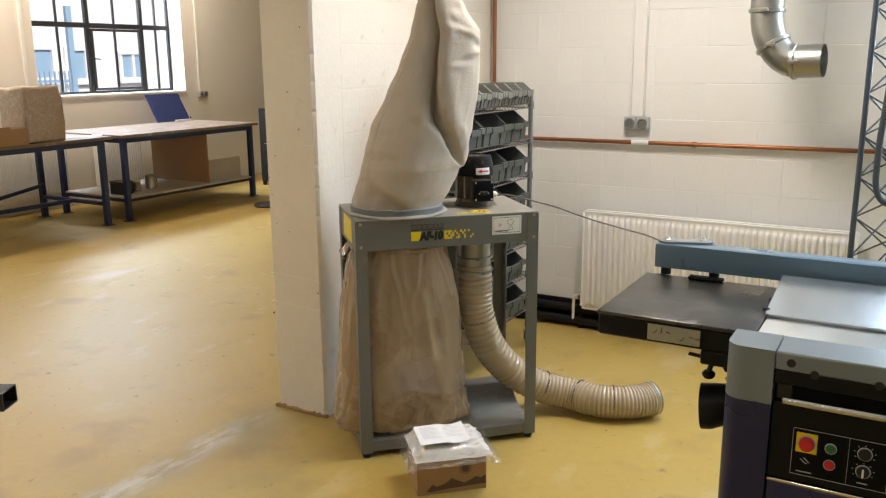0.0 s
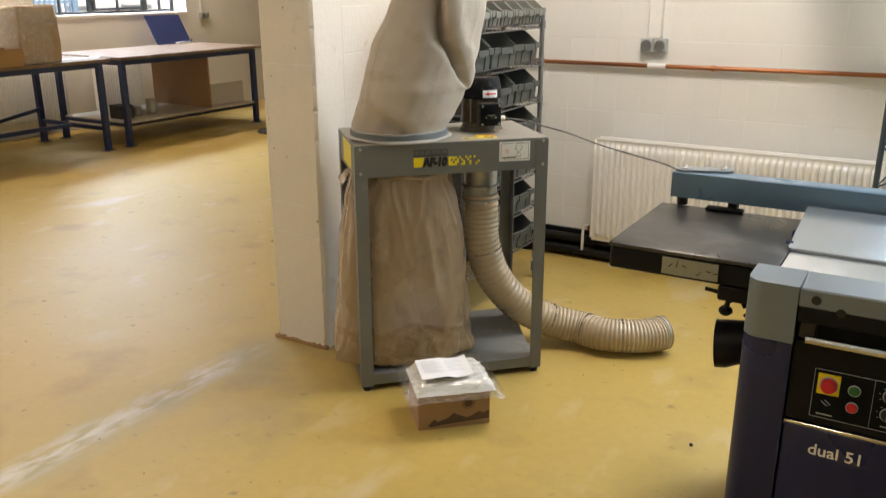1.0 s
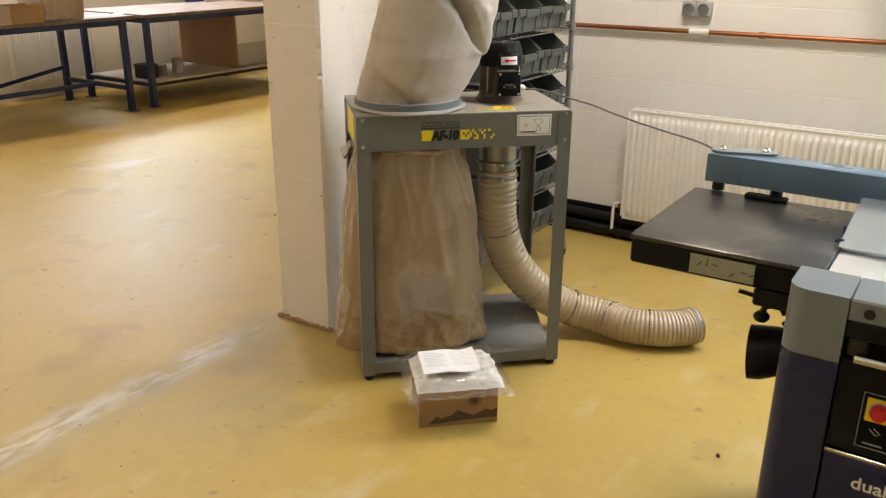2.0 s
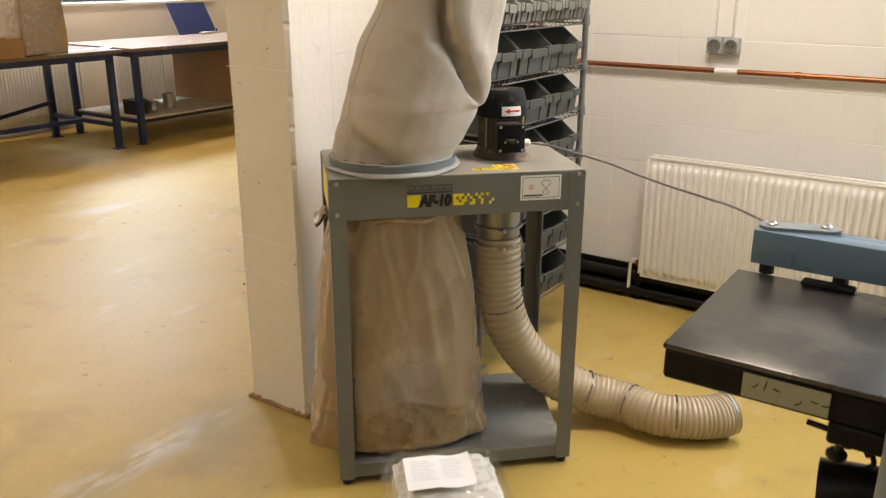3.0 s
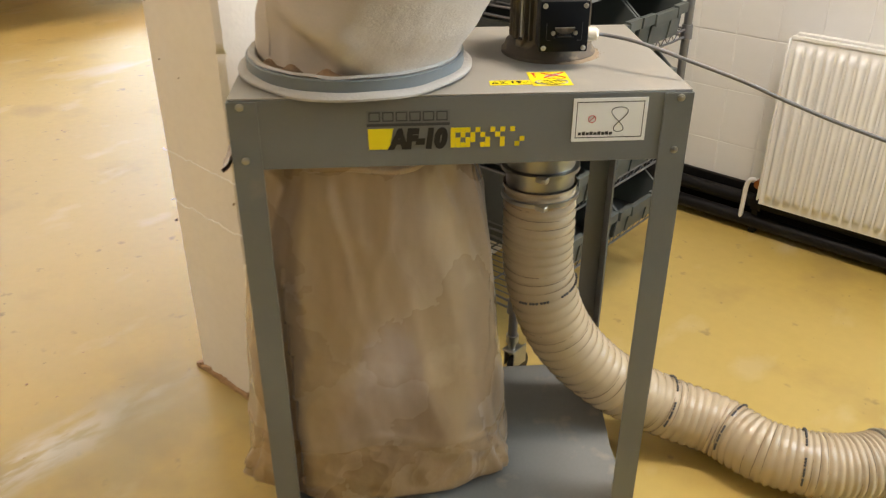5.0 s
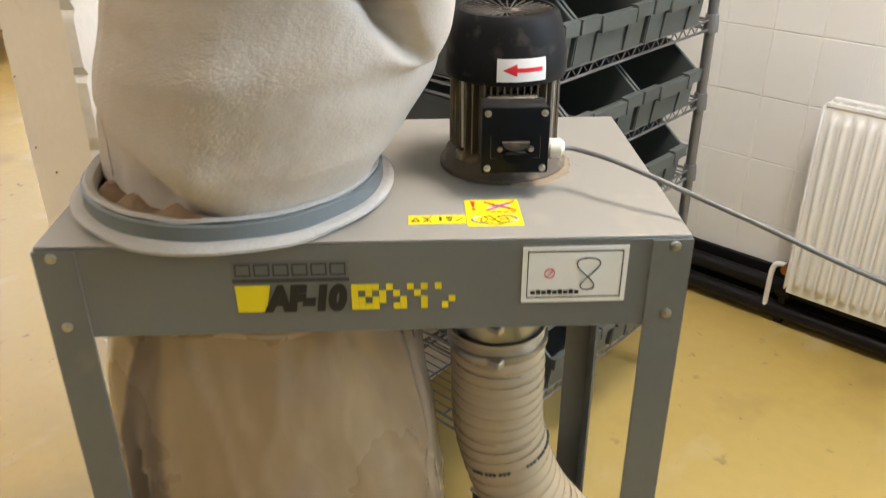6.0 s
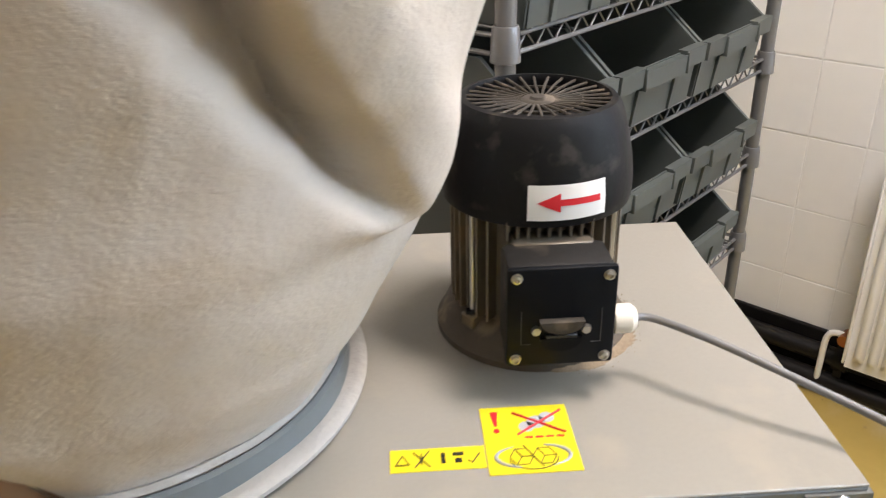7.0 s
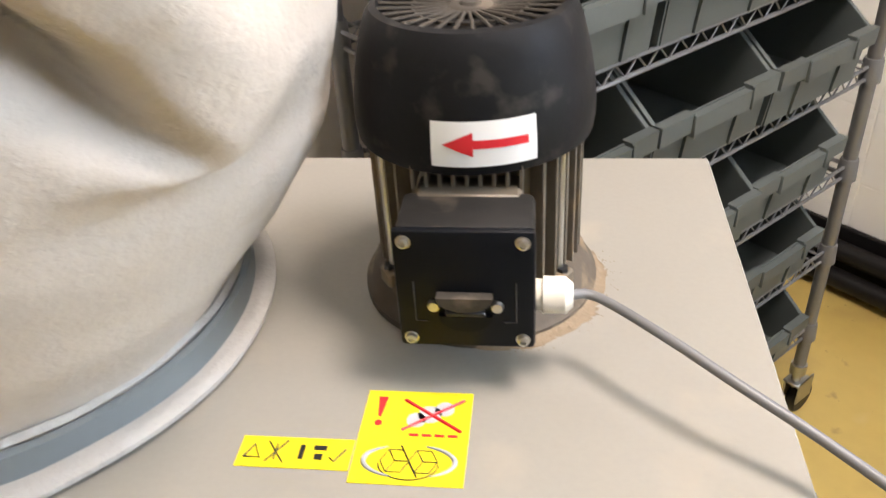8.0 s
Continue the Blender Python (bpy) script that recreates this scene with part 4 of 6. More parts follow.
def filter_bag():
    """The hanging felt bag: it swells over the ring, leans to one side and has one deep fold with an overhanging lobe."""
    b = thing("filter_bag", pose(-1.692, 2.729, 0), "cream felt filter bag with one deep hanging fold", "filter bag")
    right, ahead = Vector((0.869, 0.494, 0)), Vector((-0.494, 0.869, 0))
    centre = [(1.045, 0.0), (1.10, 0.018), (1.17, 0.046), (1.245, 0.068), (1.35, 0.103), (1.49, 0.150), (1.60, 0.178), (1.73, 0.203), (1.82, 0.185), (1.90, 0.172), (2.02, 0.166)]
    half = [(1.045, 0.181), (1.10, 0.194), (1.17, 0.198), (1.245, 0.200), (1.35, 0.205), (1.49, 0.183), (1.60, 0.160), (1.73, 0.138), (1.82, 0.100), (1.90, 0.062), (2.02, 0.020)]
    deep = [(1.045, 0.179), (1.10, 0.191), (1.20, 0.204), (1.30, 0.192), (1.35, 0.186), (1.49, 0.165), (1.60, 0.145), (1.73, 0.12), (1.82, 0.09), (1.90, 0.06), (2.02, 0.02)]
    fold = [(1.215, 1.30), (1.262, 1.07), (1.30, 0.83), (1.335, 0.66), (1.386, 0.40), (1.462, 0.15), (1.62, -0.12), (1.80, -0.30), (2.02, -0.35)]
    nz, na = 230, 420
    rows = []
    for i in range(nz + 1):
        z = 1.030 + (2.02 - 1.030) * i / nz
        cu, hw, hd, pf = along(centre, z), along(half, z), along(deep, z), along(fold, z)
        strength = smoothstep(1.200, 1.275, z) * (1 - smoothstep(1.80, 1.98, z))
        row = []
        for k in range(na):
            psi = 2 * math.pi * k / na - math.pi
            d = psi - pf
            g = math.exp(-((d / (0.15 + 0.10 * smoothstep(1.28, 1.5, z) if d < 0 else 0.05)) ** 2))
            lip = math.exp(-(((d - 0.30) / 0.22) ** 2))
            scale = 1 - (0.30 + 0.26 * smoothstep(1.30, 1.45, z)) * strength * g + 0.055 * strength * lip
            # the pinched corner where the fold runs out
            tip = math.exp(-(((psi - 1.32) / 0.24) ** 2)) * math.exp(-(((z - 1.222) / (0.022 if z < 1.222 else 0.06)) ** 2))
            scale += 0.06 * tip
            # the side lobe that hangs out past the fold
            scale += 0.075 * math.exp(-(((psi - 1.85) / 0.45) ** 2)) * math.exp(-(((z - 1.24) / 0.07) ** 2))
            # the crest where the cloth turns in under itself
            scale += 0.030 * math.exp(-(((z - 1.205 + 0.012 * math.sin(3 * psi)) / 0.030) ** 2)) * math.exp(-(((psi - 0.55) / 0.9) ** 2))
            scale += 0.13 * math.exp(-(((psi - 2.15) / 0.5) ** 2)) * math.exp(-(((z - 1.14) / 0.07) ** 2))
            under = math.exp(-(((psi - 1.1) / 0.5) ** 2)) * math.exp(-(((z - 1.19) / 0.03) ** 2))
            scale -= 0.03 * under
            # front hem drawn in over the ring, small pleats towards the hem, long soft creases above
            hem = 1 - smoothstep(1.045, 1.12, z)
            scale -= 0.04 * hem * math.exp(-(((psi + 0.40) / 0.9) ** 2))
            # the slack pocket that is sucked in under a slanting roll of cloth
            edge = 0.30 - 8.0 * (z - 1.045)
            pocket = (1 - smoothstep(edge - 0.34, edge + 0.08, psi)) * smoothstep(-1.40, -0.70, psi) * (1 - smoothstep(1.09, 1.17, z))
            scale -= 0.18 * pocket
            scale += 0.025 * math.exp(-(((psi - edge - 0.20) / 0.22) ** 2)) * (1 - smoothstep(1.12, 1.20, z))
            scale -= 0.045 * math.exp(-(((psi + 1.15) / 0.12) ** 2)) * math.exp(-(((z - 1.13) / 0.06) ** 2))
            scale += hem * (0.006 * math.sin(9 * psi + 1.5) + 0.004 * math.sin(17 * psi)) * (1 - 0.85 * smoothstep(0.1, 0.7, psi))
            pleat = hem * math.exp(-(((psi + 1.75) / 0.16) ** 2))
            scale += 0.10 * pleat
            scale += 0.028 * noise.noise((math.sin(psi) * 1.6, math.cos(psi) * 1.6, z * 1.7))
            scale += 0.012 * (1 - 2 * abs(noise.noise((math.sin(psi) * 2.6 + z, math.cos(psi) * 2.6, z * 4.5 + 3)))) - 0.006
            scale += 0.007 * noise.noise((math.sin(psi) * 4, math.cos(psi) * 4, z * 4))
            scale += 0.0015 * noise.noise((math.sin(psi) * 13, math.cos(psi) * 13, z * 16))
            crease = smoothstep(1.55, 1.62, z) * math.exp(-(((psi - 0.75 - 0.4 * math.sin(z * 31)) / 0.3) ** 2))
            scale += 0.035 * crease * math.sin(z * 95 + 2 * psi)
            u, w = cu + hw * scale * math.sin(psi), -hd * scale * math.cos(psi) + 0.012 * smoothstep(1.08, 1.25, z)
            lift = 0.004 * hem * math.exp(-(((psi + 0.35) / 0.85) ** 2)) * (1 - i / nz)
            sag = -0.018 * tip
            p = right * u + ahead * w
            row.append((p.x, p.y, z + lift + sag))
        rows.append(row)
    bm = bmesh.new()
    vs = sheet(bm, rows, closed=True)
    bm.faces.new(vs[-1])
    part("cloth", bm, "felt", b, smooth=75)
    bm = bmesh.new()
    tube(bm, [Vector(rows[i][int(na * (0.5 - 0.16))]) for i in range(2, nz - 6, 2)], 0.0016, 6)
    part("side_seam", bm, "felt", b, "stitched side seam")
    bm = bmesh.new()
    hem_rows = []
    for i in range(0, 4):
        hem_rows.append([(x * 1.006, y * 1.006, z - 0.004) for x, y, z in rows[i]])
    sheet(bm, hem_rows, closed=True)
    part("hem", bm, "felt", b, "pale folded hem", smooth=75)
    return b


filter_bag()


def dust_sack():
    s = thing("dust_sack", EX, "beige dust-filled plastic collection sack with creases", "dust sack")
    cx, cy = 0.222, 0.205
    rng = random.Random(8)
    ha = [(0.075, 0.235), (0.10, 0.296), (0.14, 0.300), (0.30, 0.283), (0.45, 0.272), (0.60, 0.256), (0.75, 0.232), (0.84, 0.208), (0.875, 0.200), (0.90, 0.196)]
    hb = [(0.075, 0.165), (0.10, 0.185), (0.14, 0.188), (0.30, 0.190), (0.60, 0.190), (0.75, 0.185), (0.84, 0.178), (0.90, 0.176)]
    nz, na = 150, 260
    rows = []
    for i in range(nz + 1):
        z = 0.078 + (0.90 - 0.078) * i / nz
        a0, b0 = along(ha, z), along(hb, z)
        row = []
        for k in range(na):
            t = 2 * math.pi * k / na
            c, n = math.cos(t), math.sin(t)
            sq = (abs(c) ** 2.6 + abs(n) ** 2.6) ** (-1 / 2.6)
            pull = smoothstep(0.35, 0.88, z)
            low = 1 - smoothstep(0.08, 0.30, z)
            wob = 0.010 * pull * (1 - 2 * abs(math.sin(2.5 * t + 0.8 * math.sin(z * 4))))
            wob += 0.022 * noise.noise((c * 2.2, n * 2.2, z * 2.6)) + 0.020 * noise.noise((c * 5 + z * 4, n * 5, z * 3))
            wob += low * 0.030 * noise.noise((c * 7, n * 7, z * 22)) + 0.004 * noise.noise((c * 22, n * 22, z * 20))
            rid = 1 - 2 * abs(noise.noise((c * 2.6 + 1.3 * z, n * 2.6, z * 3.4 + 2)))
            wob += 0.020 * rid + 0.008 * (1 - 2 * abs(noise.noise((c * 4, n * 4 + z * 3, z * 7))))
            # gathered bottom corners stick out, with a crease that runs up from each
            foot = 1 - smoothstep(0.08, 0.20, z)
            for at in (5.75, 3.62):
                wob += 0.11 * foot * math.exp(-(((t - at) / 0.16) ** 2)) * (1 + 0.5 * noise.noise((t * 14, z * 40, 2)))
                run_up = t - at + 0.9 * (z - 0.08) * (1 if at > 4 else -1)
                wob -= 0.030 * math.exp(-((run_up / 0.035) ** 2)) * (1 - smoothstep(0.12, 0.42, z))
            # long sharp creases that hang from the neck
            for at, lean, size, end in ((5.25, 1.3, 0.030, 0.40), (5.0, -0.9, 0.026, 0.56), (4.35, 0.9, 0.032, 0.45), (4.15, -1.2, 0.024, 0.52), (5.9, -0.6, 0.030, 0.30)):
                off = t - at - lean * (0.9 - z) + 0.05 * noise.noise((z * 7, at, 0))
                wob += 0.6 * size * smoothstep(end, end + 0.22, z) * (math.exp(-abs(off) / 0.035) - 0.6 * math.exp(-(((off - 0.09) / 0.05) ** 2)))
            fold = math.exp(-(((z - 0.245 - 0.02 * math.sin(3 * t)) / 0.012) ** 2))
            wob += 0.012 * fold
            x, y = cx + a0 * sq * (c * (1 + wob)) * 0.97, cy + b0 * sq * (n * (1 + wob)) * 0.97
            y = max(y, 0.012 + 0.004 * noise.noise((x * 20, z * 12, 0)))
            # clear of the corner legs
            if x < 0.060 and y < 0.056:
                y = 0.056
            if x < 0.060 and y > D - 0.056:
                y = D - 0.056
            z_here = z + 0.045 * noise.noise((c * 1.8, n * 1.8, 5)) * math.exp(-(((z - 0.245) / 0.06) ** 2))
            if z < 0.12 and c < -0.5 or z < 0.12 and c > 0.6:
                z_here = max(0.078, z + 0.015 * noise.noise((t * 3, 0, 9)))
            row.append((x, y, z_here))
        rows.append(row)
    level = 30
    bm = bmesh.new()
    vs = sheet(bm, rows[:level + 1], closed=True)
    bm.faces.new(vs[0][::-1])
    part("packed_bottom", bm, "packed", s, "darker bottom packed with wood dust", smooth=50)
    bm = bmesh.new()
    vs = sheet(bm, rows[level:], closed=True)
    bm.faces.new(vs[-1])
    part("sack_skin", bm, "sack", s, smooth=50)
    bm = bmesh.new()
    rows = []
    for j in range(12):
        q = 2 * math.pi * j / 12
        rows.append([(cx + (0.203 + 0.008 * math.cos(q) + 0.004 * math.sin(9 * t)) * math.cos(t), cy + (0.182 + 0.007 * math.cos(q)) * math.sin(t), 0.872 + 0.011 * math.sin(q) + 0.005 * math.sin(7 * t + 1)) for t in [2 * math.pi * k / 120 for k in range(120)]])
    sheet(bm, rows + [rows[0]], closed=True)
    part("gathered_neck", bm, "sack", s, "gathered neck of the sack", smooth=60)
    # the loose ear of film that sticks out at the side of the frame
    bm = bmesh.new()
    rows = []
    for i in range(8):
        rows.append([(0.003 - 0.035 * i / 7 + 0.003 * math.sin(k), 0.08 + 0.10 * k / 11, 0.884 - 0.035 * (i / 7) ** 2 + 0.006 * math.sin(k * 1.3 + i)) for k in range(12)])
    rows = rows + [[(x + 0.004, y, z - 0.006) for x, y, z in r] for r in rows[::-1]]
    sheet(bm, rows)
    part("loose_ear", bm, "sack", s, smooth=60)


dust_sack()


# ---- the motor on the extractor ----
def motor():
    m = thing("electric_motor", EX @ pose(0.572, 0.240, H - 0.0008), "dusty black-capped electric motor with a switch box", "electric motor")
    bm = bmesh.new()
    lathe(bm, [(0, 0.0005), (0.088, 0.0005), (0.088, 0.007), (0.084, 0.010), (0.080, 0.022), (0.070, 0.030), (0, 0.030)], seg=48)
    part("flange", bm, "grime", m, "dust-caked cast flange")
    bm = bmesh.new()
    lathe(bm, [(0, 0.028), (0.062, 0.028), (0.062, 0.15), (0, 0.15)], seg=48)
    body = part("stator_housing", bm, "alu", m)
    for k in range(40):
        a = 2 * math.pi * (k + 0.5) / 40
        deg = math.degrees(a)
        if 238 < deg < 302:
            continue
        bm = bmesh.new()
        box(bm, 0.0605, 0.0745, -0.0013, 0.0013, 0.034, 0.148, 0.0004)
        bmesh.ops.transform(bm, matrix=pose(0, 0, 0, 0, 0, deg), verts=bm.verts[:])
        part("cooling_fin", bm, "alu", body)
    for k in range(9):
        x = -0.034 + 0.0085 * k
        part("cooling_fin", one_box(x - 0.0012, x + 0.0012, -0.073, -0.05, 0.118, 0.148, 0.0004), "alu", body)
    for deg in (215, 325, 35, 145):
        c, s = math.cos(radians(deg)), math.sin(radians(deg))
        bm = bmesh.new()
        cyl(bm, (0.072 * c, 0.072 * s, 0.03), (0.072 * c, 0.072 * s, 0.135), 0.0028, seg=10)
        part("tie_rod", bm, "screw", body)
        bm = bmesh.new()
        box(bm, 0.064, 0.080, -0.008, 0.008, 0.022, 0.036, 0.002)
        bmesh.ops.transform(bm, matrix=pose(0, 0, 0, 0, 0, deg), verts=bm.verts[:])
        lug = part("foot_lug", bm, "alu", body)
        bm = bmesh.new()
        cyl(bm, (0.075 * c, 0.075 * s, 0.0355), (0.075 * c, 0.075 * s, 0.039), 0.0042, seg=6)
        part("nut", bm, "ink", lug)
    # fan cowl: a rounded black cap with a grille of radial ribs
    bm = bmesh.new()
    lathe(bm, [(0.0765, 0.131), (0.0805, 0.1325), (0.0815, 0.140), (0.0815, 0.150), (0.0800, 0.165), (0.0770, 0.182), (0.0725, 0.200), (0.0690, 0.210), (0.0650, 0.2155), (0.0600, 0.2165), (0.0590, 0.2135), (0.0590, 0.205), (0.0720, 0.160), (0.0765, 0.131)], seg=72)
    cowl = part("fan_cowl", bm, "cap", m, "matt black dusty fan cowl")
    bm = bmesh.new()
    lathe(bm, [(0, 0.190), (0.062, 0.190), (0.062, 0.188), (0, 0.188)], seg=40)
    part("cowl_inside", bm, "ink", cowl)
    for k in range(30):
        a = 2 * math.pi * k / 30
        bm = bmesh.new()
        c, s = math.cos(a), math.sin(a)
        twist = 0.10
        p0 = (0.013 * math.cos(a - twist), 0.013 * math.sin(a - twist), 0.2105)
        tube(bm, [p0, (0.036 * c, 0.036 * s, 0.2125), (0.060 * c, 0.060 * s, 0.2135)], 0.0013, 6)
        part("grille_rib", bm, "cap_top", cowl)
    bm = bmesh.new()
    lathe(bm, [(0, 0.2145), (0.006, 0.2145), (0.0075, 0.2125), (0.013, 0.2125), (0.0155, 0.2105), (0.0155, 0.207), (0, 0.207)], seg=28)
    part("grille_hub", bm, "cap_top", cowl)
    bm = bmesh.new()
    lathe(bm, [(0.0362, 0.2105), (0.0378, 0.2105), (0.0378, 0.2125), (0.0362, 0.2125)], seg=48, closed=True)
    part("grille_ring", bm, "cap_top", cowl)
    # turning-direction label, wrapped on the cowl
    a0, a1, r0 = -104, -58, 0.0822
    def wrap(deg, z, r):
        rr = r + along([(0.135, 0.0), (0.150, 0.0), (0.165, -0.0015), (0.175, -0.0034)], z)
        return (rr * math.cos(radians(deg)), rr * math.sin(radians(deg)), z)
    bm = bmesh.new()
    sheet(bm, [[wrap(a0 + (a1 - a0) * k / 20, z, r0) for k in range(21)] for z in (0.139, 0.146, 0.153, 0.160, 0.168)])
    label = part("direction_label", bm, "white", cowl, "white label with a red arrow", smooth=60)
    bm = bmesh.new()
    sheet(bm, [[wrap(d, z, r0 + 0.0004) for d in [-87 + 25 * k / 12 for k in range(13)]] for z in (0.1512, 0.1565)])
    sheet(bm, [[wrap(-99 + 13 * k / 8, 0.1538 + s * 0.0078 * k / 8, r0 + 0.0005) for s in (-1, -0.33, 0.33, 1)] for k in range(9)])
    part("red_arrow", bm, "red", label, smooth=60)
    # switch box
    bx0, bx1, by = -0.040, 0.043, -0.124
    part("box_neck", one_box(bx0 + 0.008, bx1 - 0.008, -0.085, -0.055, 0.030, 0.120, 0.003), "alu", m)
    sw = part("switch_box", one_box(bx0, bx1, by + 0.006, -0.075, 0.034, 0.119, 0.005, 2), "boxblack", m, "black plastic switch box")
    part("switch_cover", one_box(bx0 - 0.001, bx1 + 0.001, by, by + 0.007, 0.033, 0.120, 0.003, 2), "switch", sw, "gloss black switch cover")
    for x in (bx0 + 0.0065, bx1 - 0.0065):
        for z in (0.0405, 0.1125):
            bm = bmesh.new()
            lathe(bm, [(0, 0.0012), (0.0018, 0.0012), (0.0020, 0.0030), (0.0034, 0.0024), (0.0037, 0.0), (0.0046, 0.0), (0.0046, -0.001)], seg=16)
            bmesh.ops.transform(bm, matrix=pose(x, by - 0.0003, z, 90), verts=bm.verts[:])
            part("corner_screw", bm, "screw", sw)
    cxm = (bx0 + bx1) / 2
    for s, z in ((1, 0.0745), (-1, 0.0600)):
        bm = bmesh.new()
        out = [(cxm + 0.0172 * math.cos(t), z + s * 0.002 - s * 0.0105 * math.sin(t)) for t in [math.pi * k / 14 for k in range(15)]]
        if s < 0:
            out = [(cxm + 0.0165 * math.cos(t), 0.060 - 0.012 * math.sin(t)) for t in [math.pi * k / 14 for k in range(15)]]
        prism(bm, out, "y", by - (0.007 if s > 0 else 0.003), by)
        part("rocker" if s > 0 else "lower_rocker", bm, "cap_top" if s > 0 else "switch", sw, "dusty rocker switch" if s > 0 else "")
    part("rocker_slot", one_box(cxm - 0.0125, cxm + 0.0125, by - 0.0045, by, 0.0605, 0.0640, 0.001), "ink", sw)
    for dx in (-0.0195, 0.0195):
        bm = bmesh.new()
        lathe(bm, [(0, 0.003), (0.0034, 0.003), (0.004, 0.0)], seg=14)
        bmesh.ops.transform(bm, matrix=pose(cxm + dx, by, 0.0665, 90), verts=bm.verts[:])
        part("face_screw", bm, "screw", sw)
    for x, sgn in ((bx0 + 0.0105, 1), (bx1 - 0.0105, -1)):
        bm = bmesh.new()
        tube(bm, [(x, by - 0.0002, 0.084), (x, by - 0.0002, 0.054), (x + sgn * 0.0075, by - 0.0002, 0.054)], 0.0004, 5)
        part("switch_outline", bm, "greyink", sw)
    bm = bmesh.new()
    gx, gy, gz = bx1, -0.100, 0.058
    tube(bm, [(gx, gy, gz), (gx + 0.005, gy, gz), (gx + 0.0052, gy, gz), (gx + 0.019, gy, gz), (gx + 0.024, gy, gz)], [0.0105, 0.0105, 0.0125, 0.0125, 0.0080], 10)
    part("cable_gland", bm, "gland", m, "cream plastic cable gland")
    bm = bmesh.new()
    for k in range(170):
        a = random.uniform(-1.3, 0.35)
        r = 0.087 + abs(random.gauss(0, 0.008))
        s = random.uniform(0.0002, 0.0005)
        x, y = r * math.cos(a), r * math.sin(a)
        box(bm, x - s, x + s, y - s, y + s, 0.0004, 0.0006 + s)
    part("sawdust_crumbs", bm, "dust", m, "crumbs of sawdust round the flange")
    bm = bmesh.new()
    rows = []
    for i in range(6):
        row = []
        for k in range(60):
            a = -1.55 + 2.1 * k / 59
            reach = (0.008 + 0.007 * abs(noise.noise((k * 0.12, 2, 7)))) * math.sin(math.pi * k / 59) ** 0.6 + 0.0005
            r = 0.0872 + reach * i / 5
            row.append((r * math.cos(a), r * math.sin(a), 0.0008 + 0.0045 * (1 - i / 5) ** 1.6 + (0.0012 * noise.noise((k * 0.9, i * 1.3, 3)) if 0 < i < 5 else 0)))
        rows.append(row)
    sheet(bm, rows)
    part("sawdust_drift", bm, "dust", m, "drift of brown sawdust against the flange", smooth=60)
    return m


motor()


def motor_cable():
    g = EX @ Vector((0.572 + 0.062, 0.140, H + 0.057))
    pts = [g, g + Vector((0.012, 0.016, -0.003)), (-1.312, 3.020, 1.062), (-1.262, 3.024, 1.055), (-1.212, 3.032, 1.044), (-1.155, 3.036, 1.034), (-1.105, 3.045, 1.022), (-1.048, 3.070, 0.999), (-0.98, 3.100, 0.974), (-0.92, 3.120, 0.957), (-0.855, 3.145, 0.938), (-0.76, 3.13, 0.925), (-0.62, 3.03, 0.915), (-0.45, 2.93, 0.910), (-0.2, 2.896, 0.912), (0.4, 2.896, 0.912), (1.2, 2.896, 0.912)]
    bm = bmesh.new()
    tube(bm, spline(pts, 200), 0.0033, 10)
    solid("power_cable", bm, "cable", label="grey power cable stretched across to the planer", category="cable")


motor_cable()


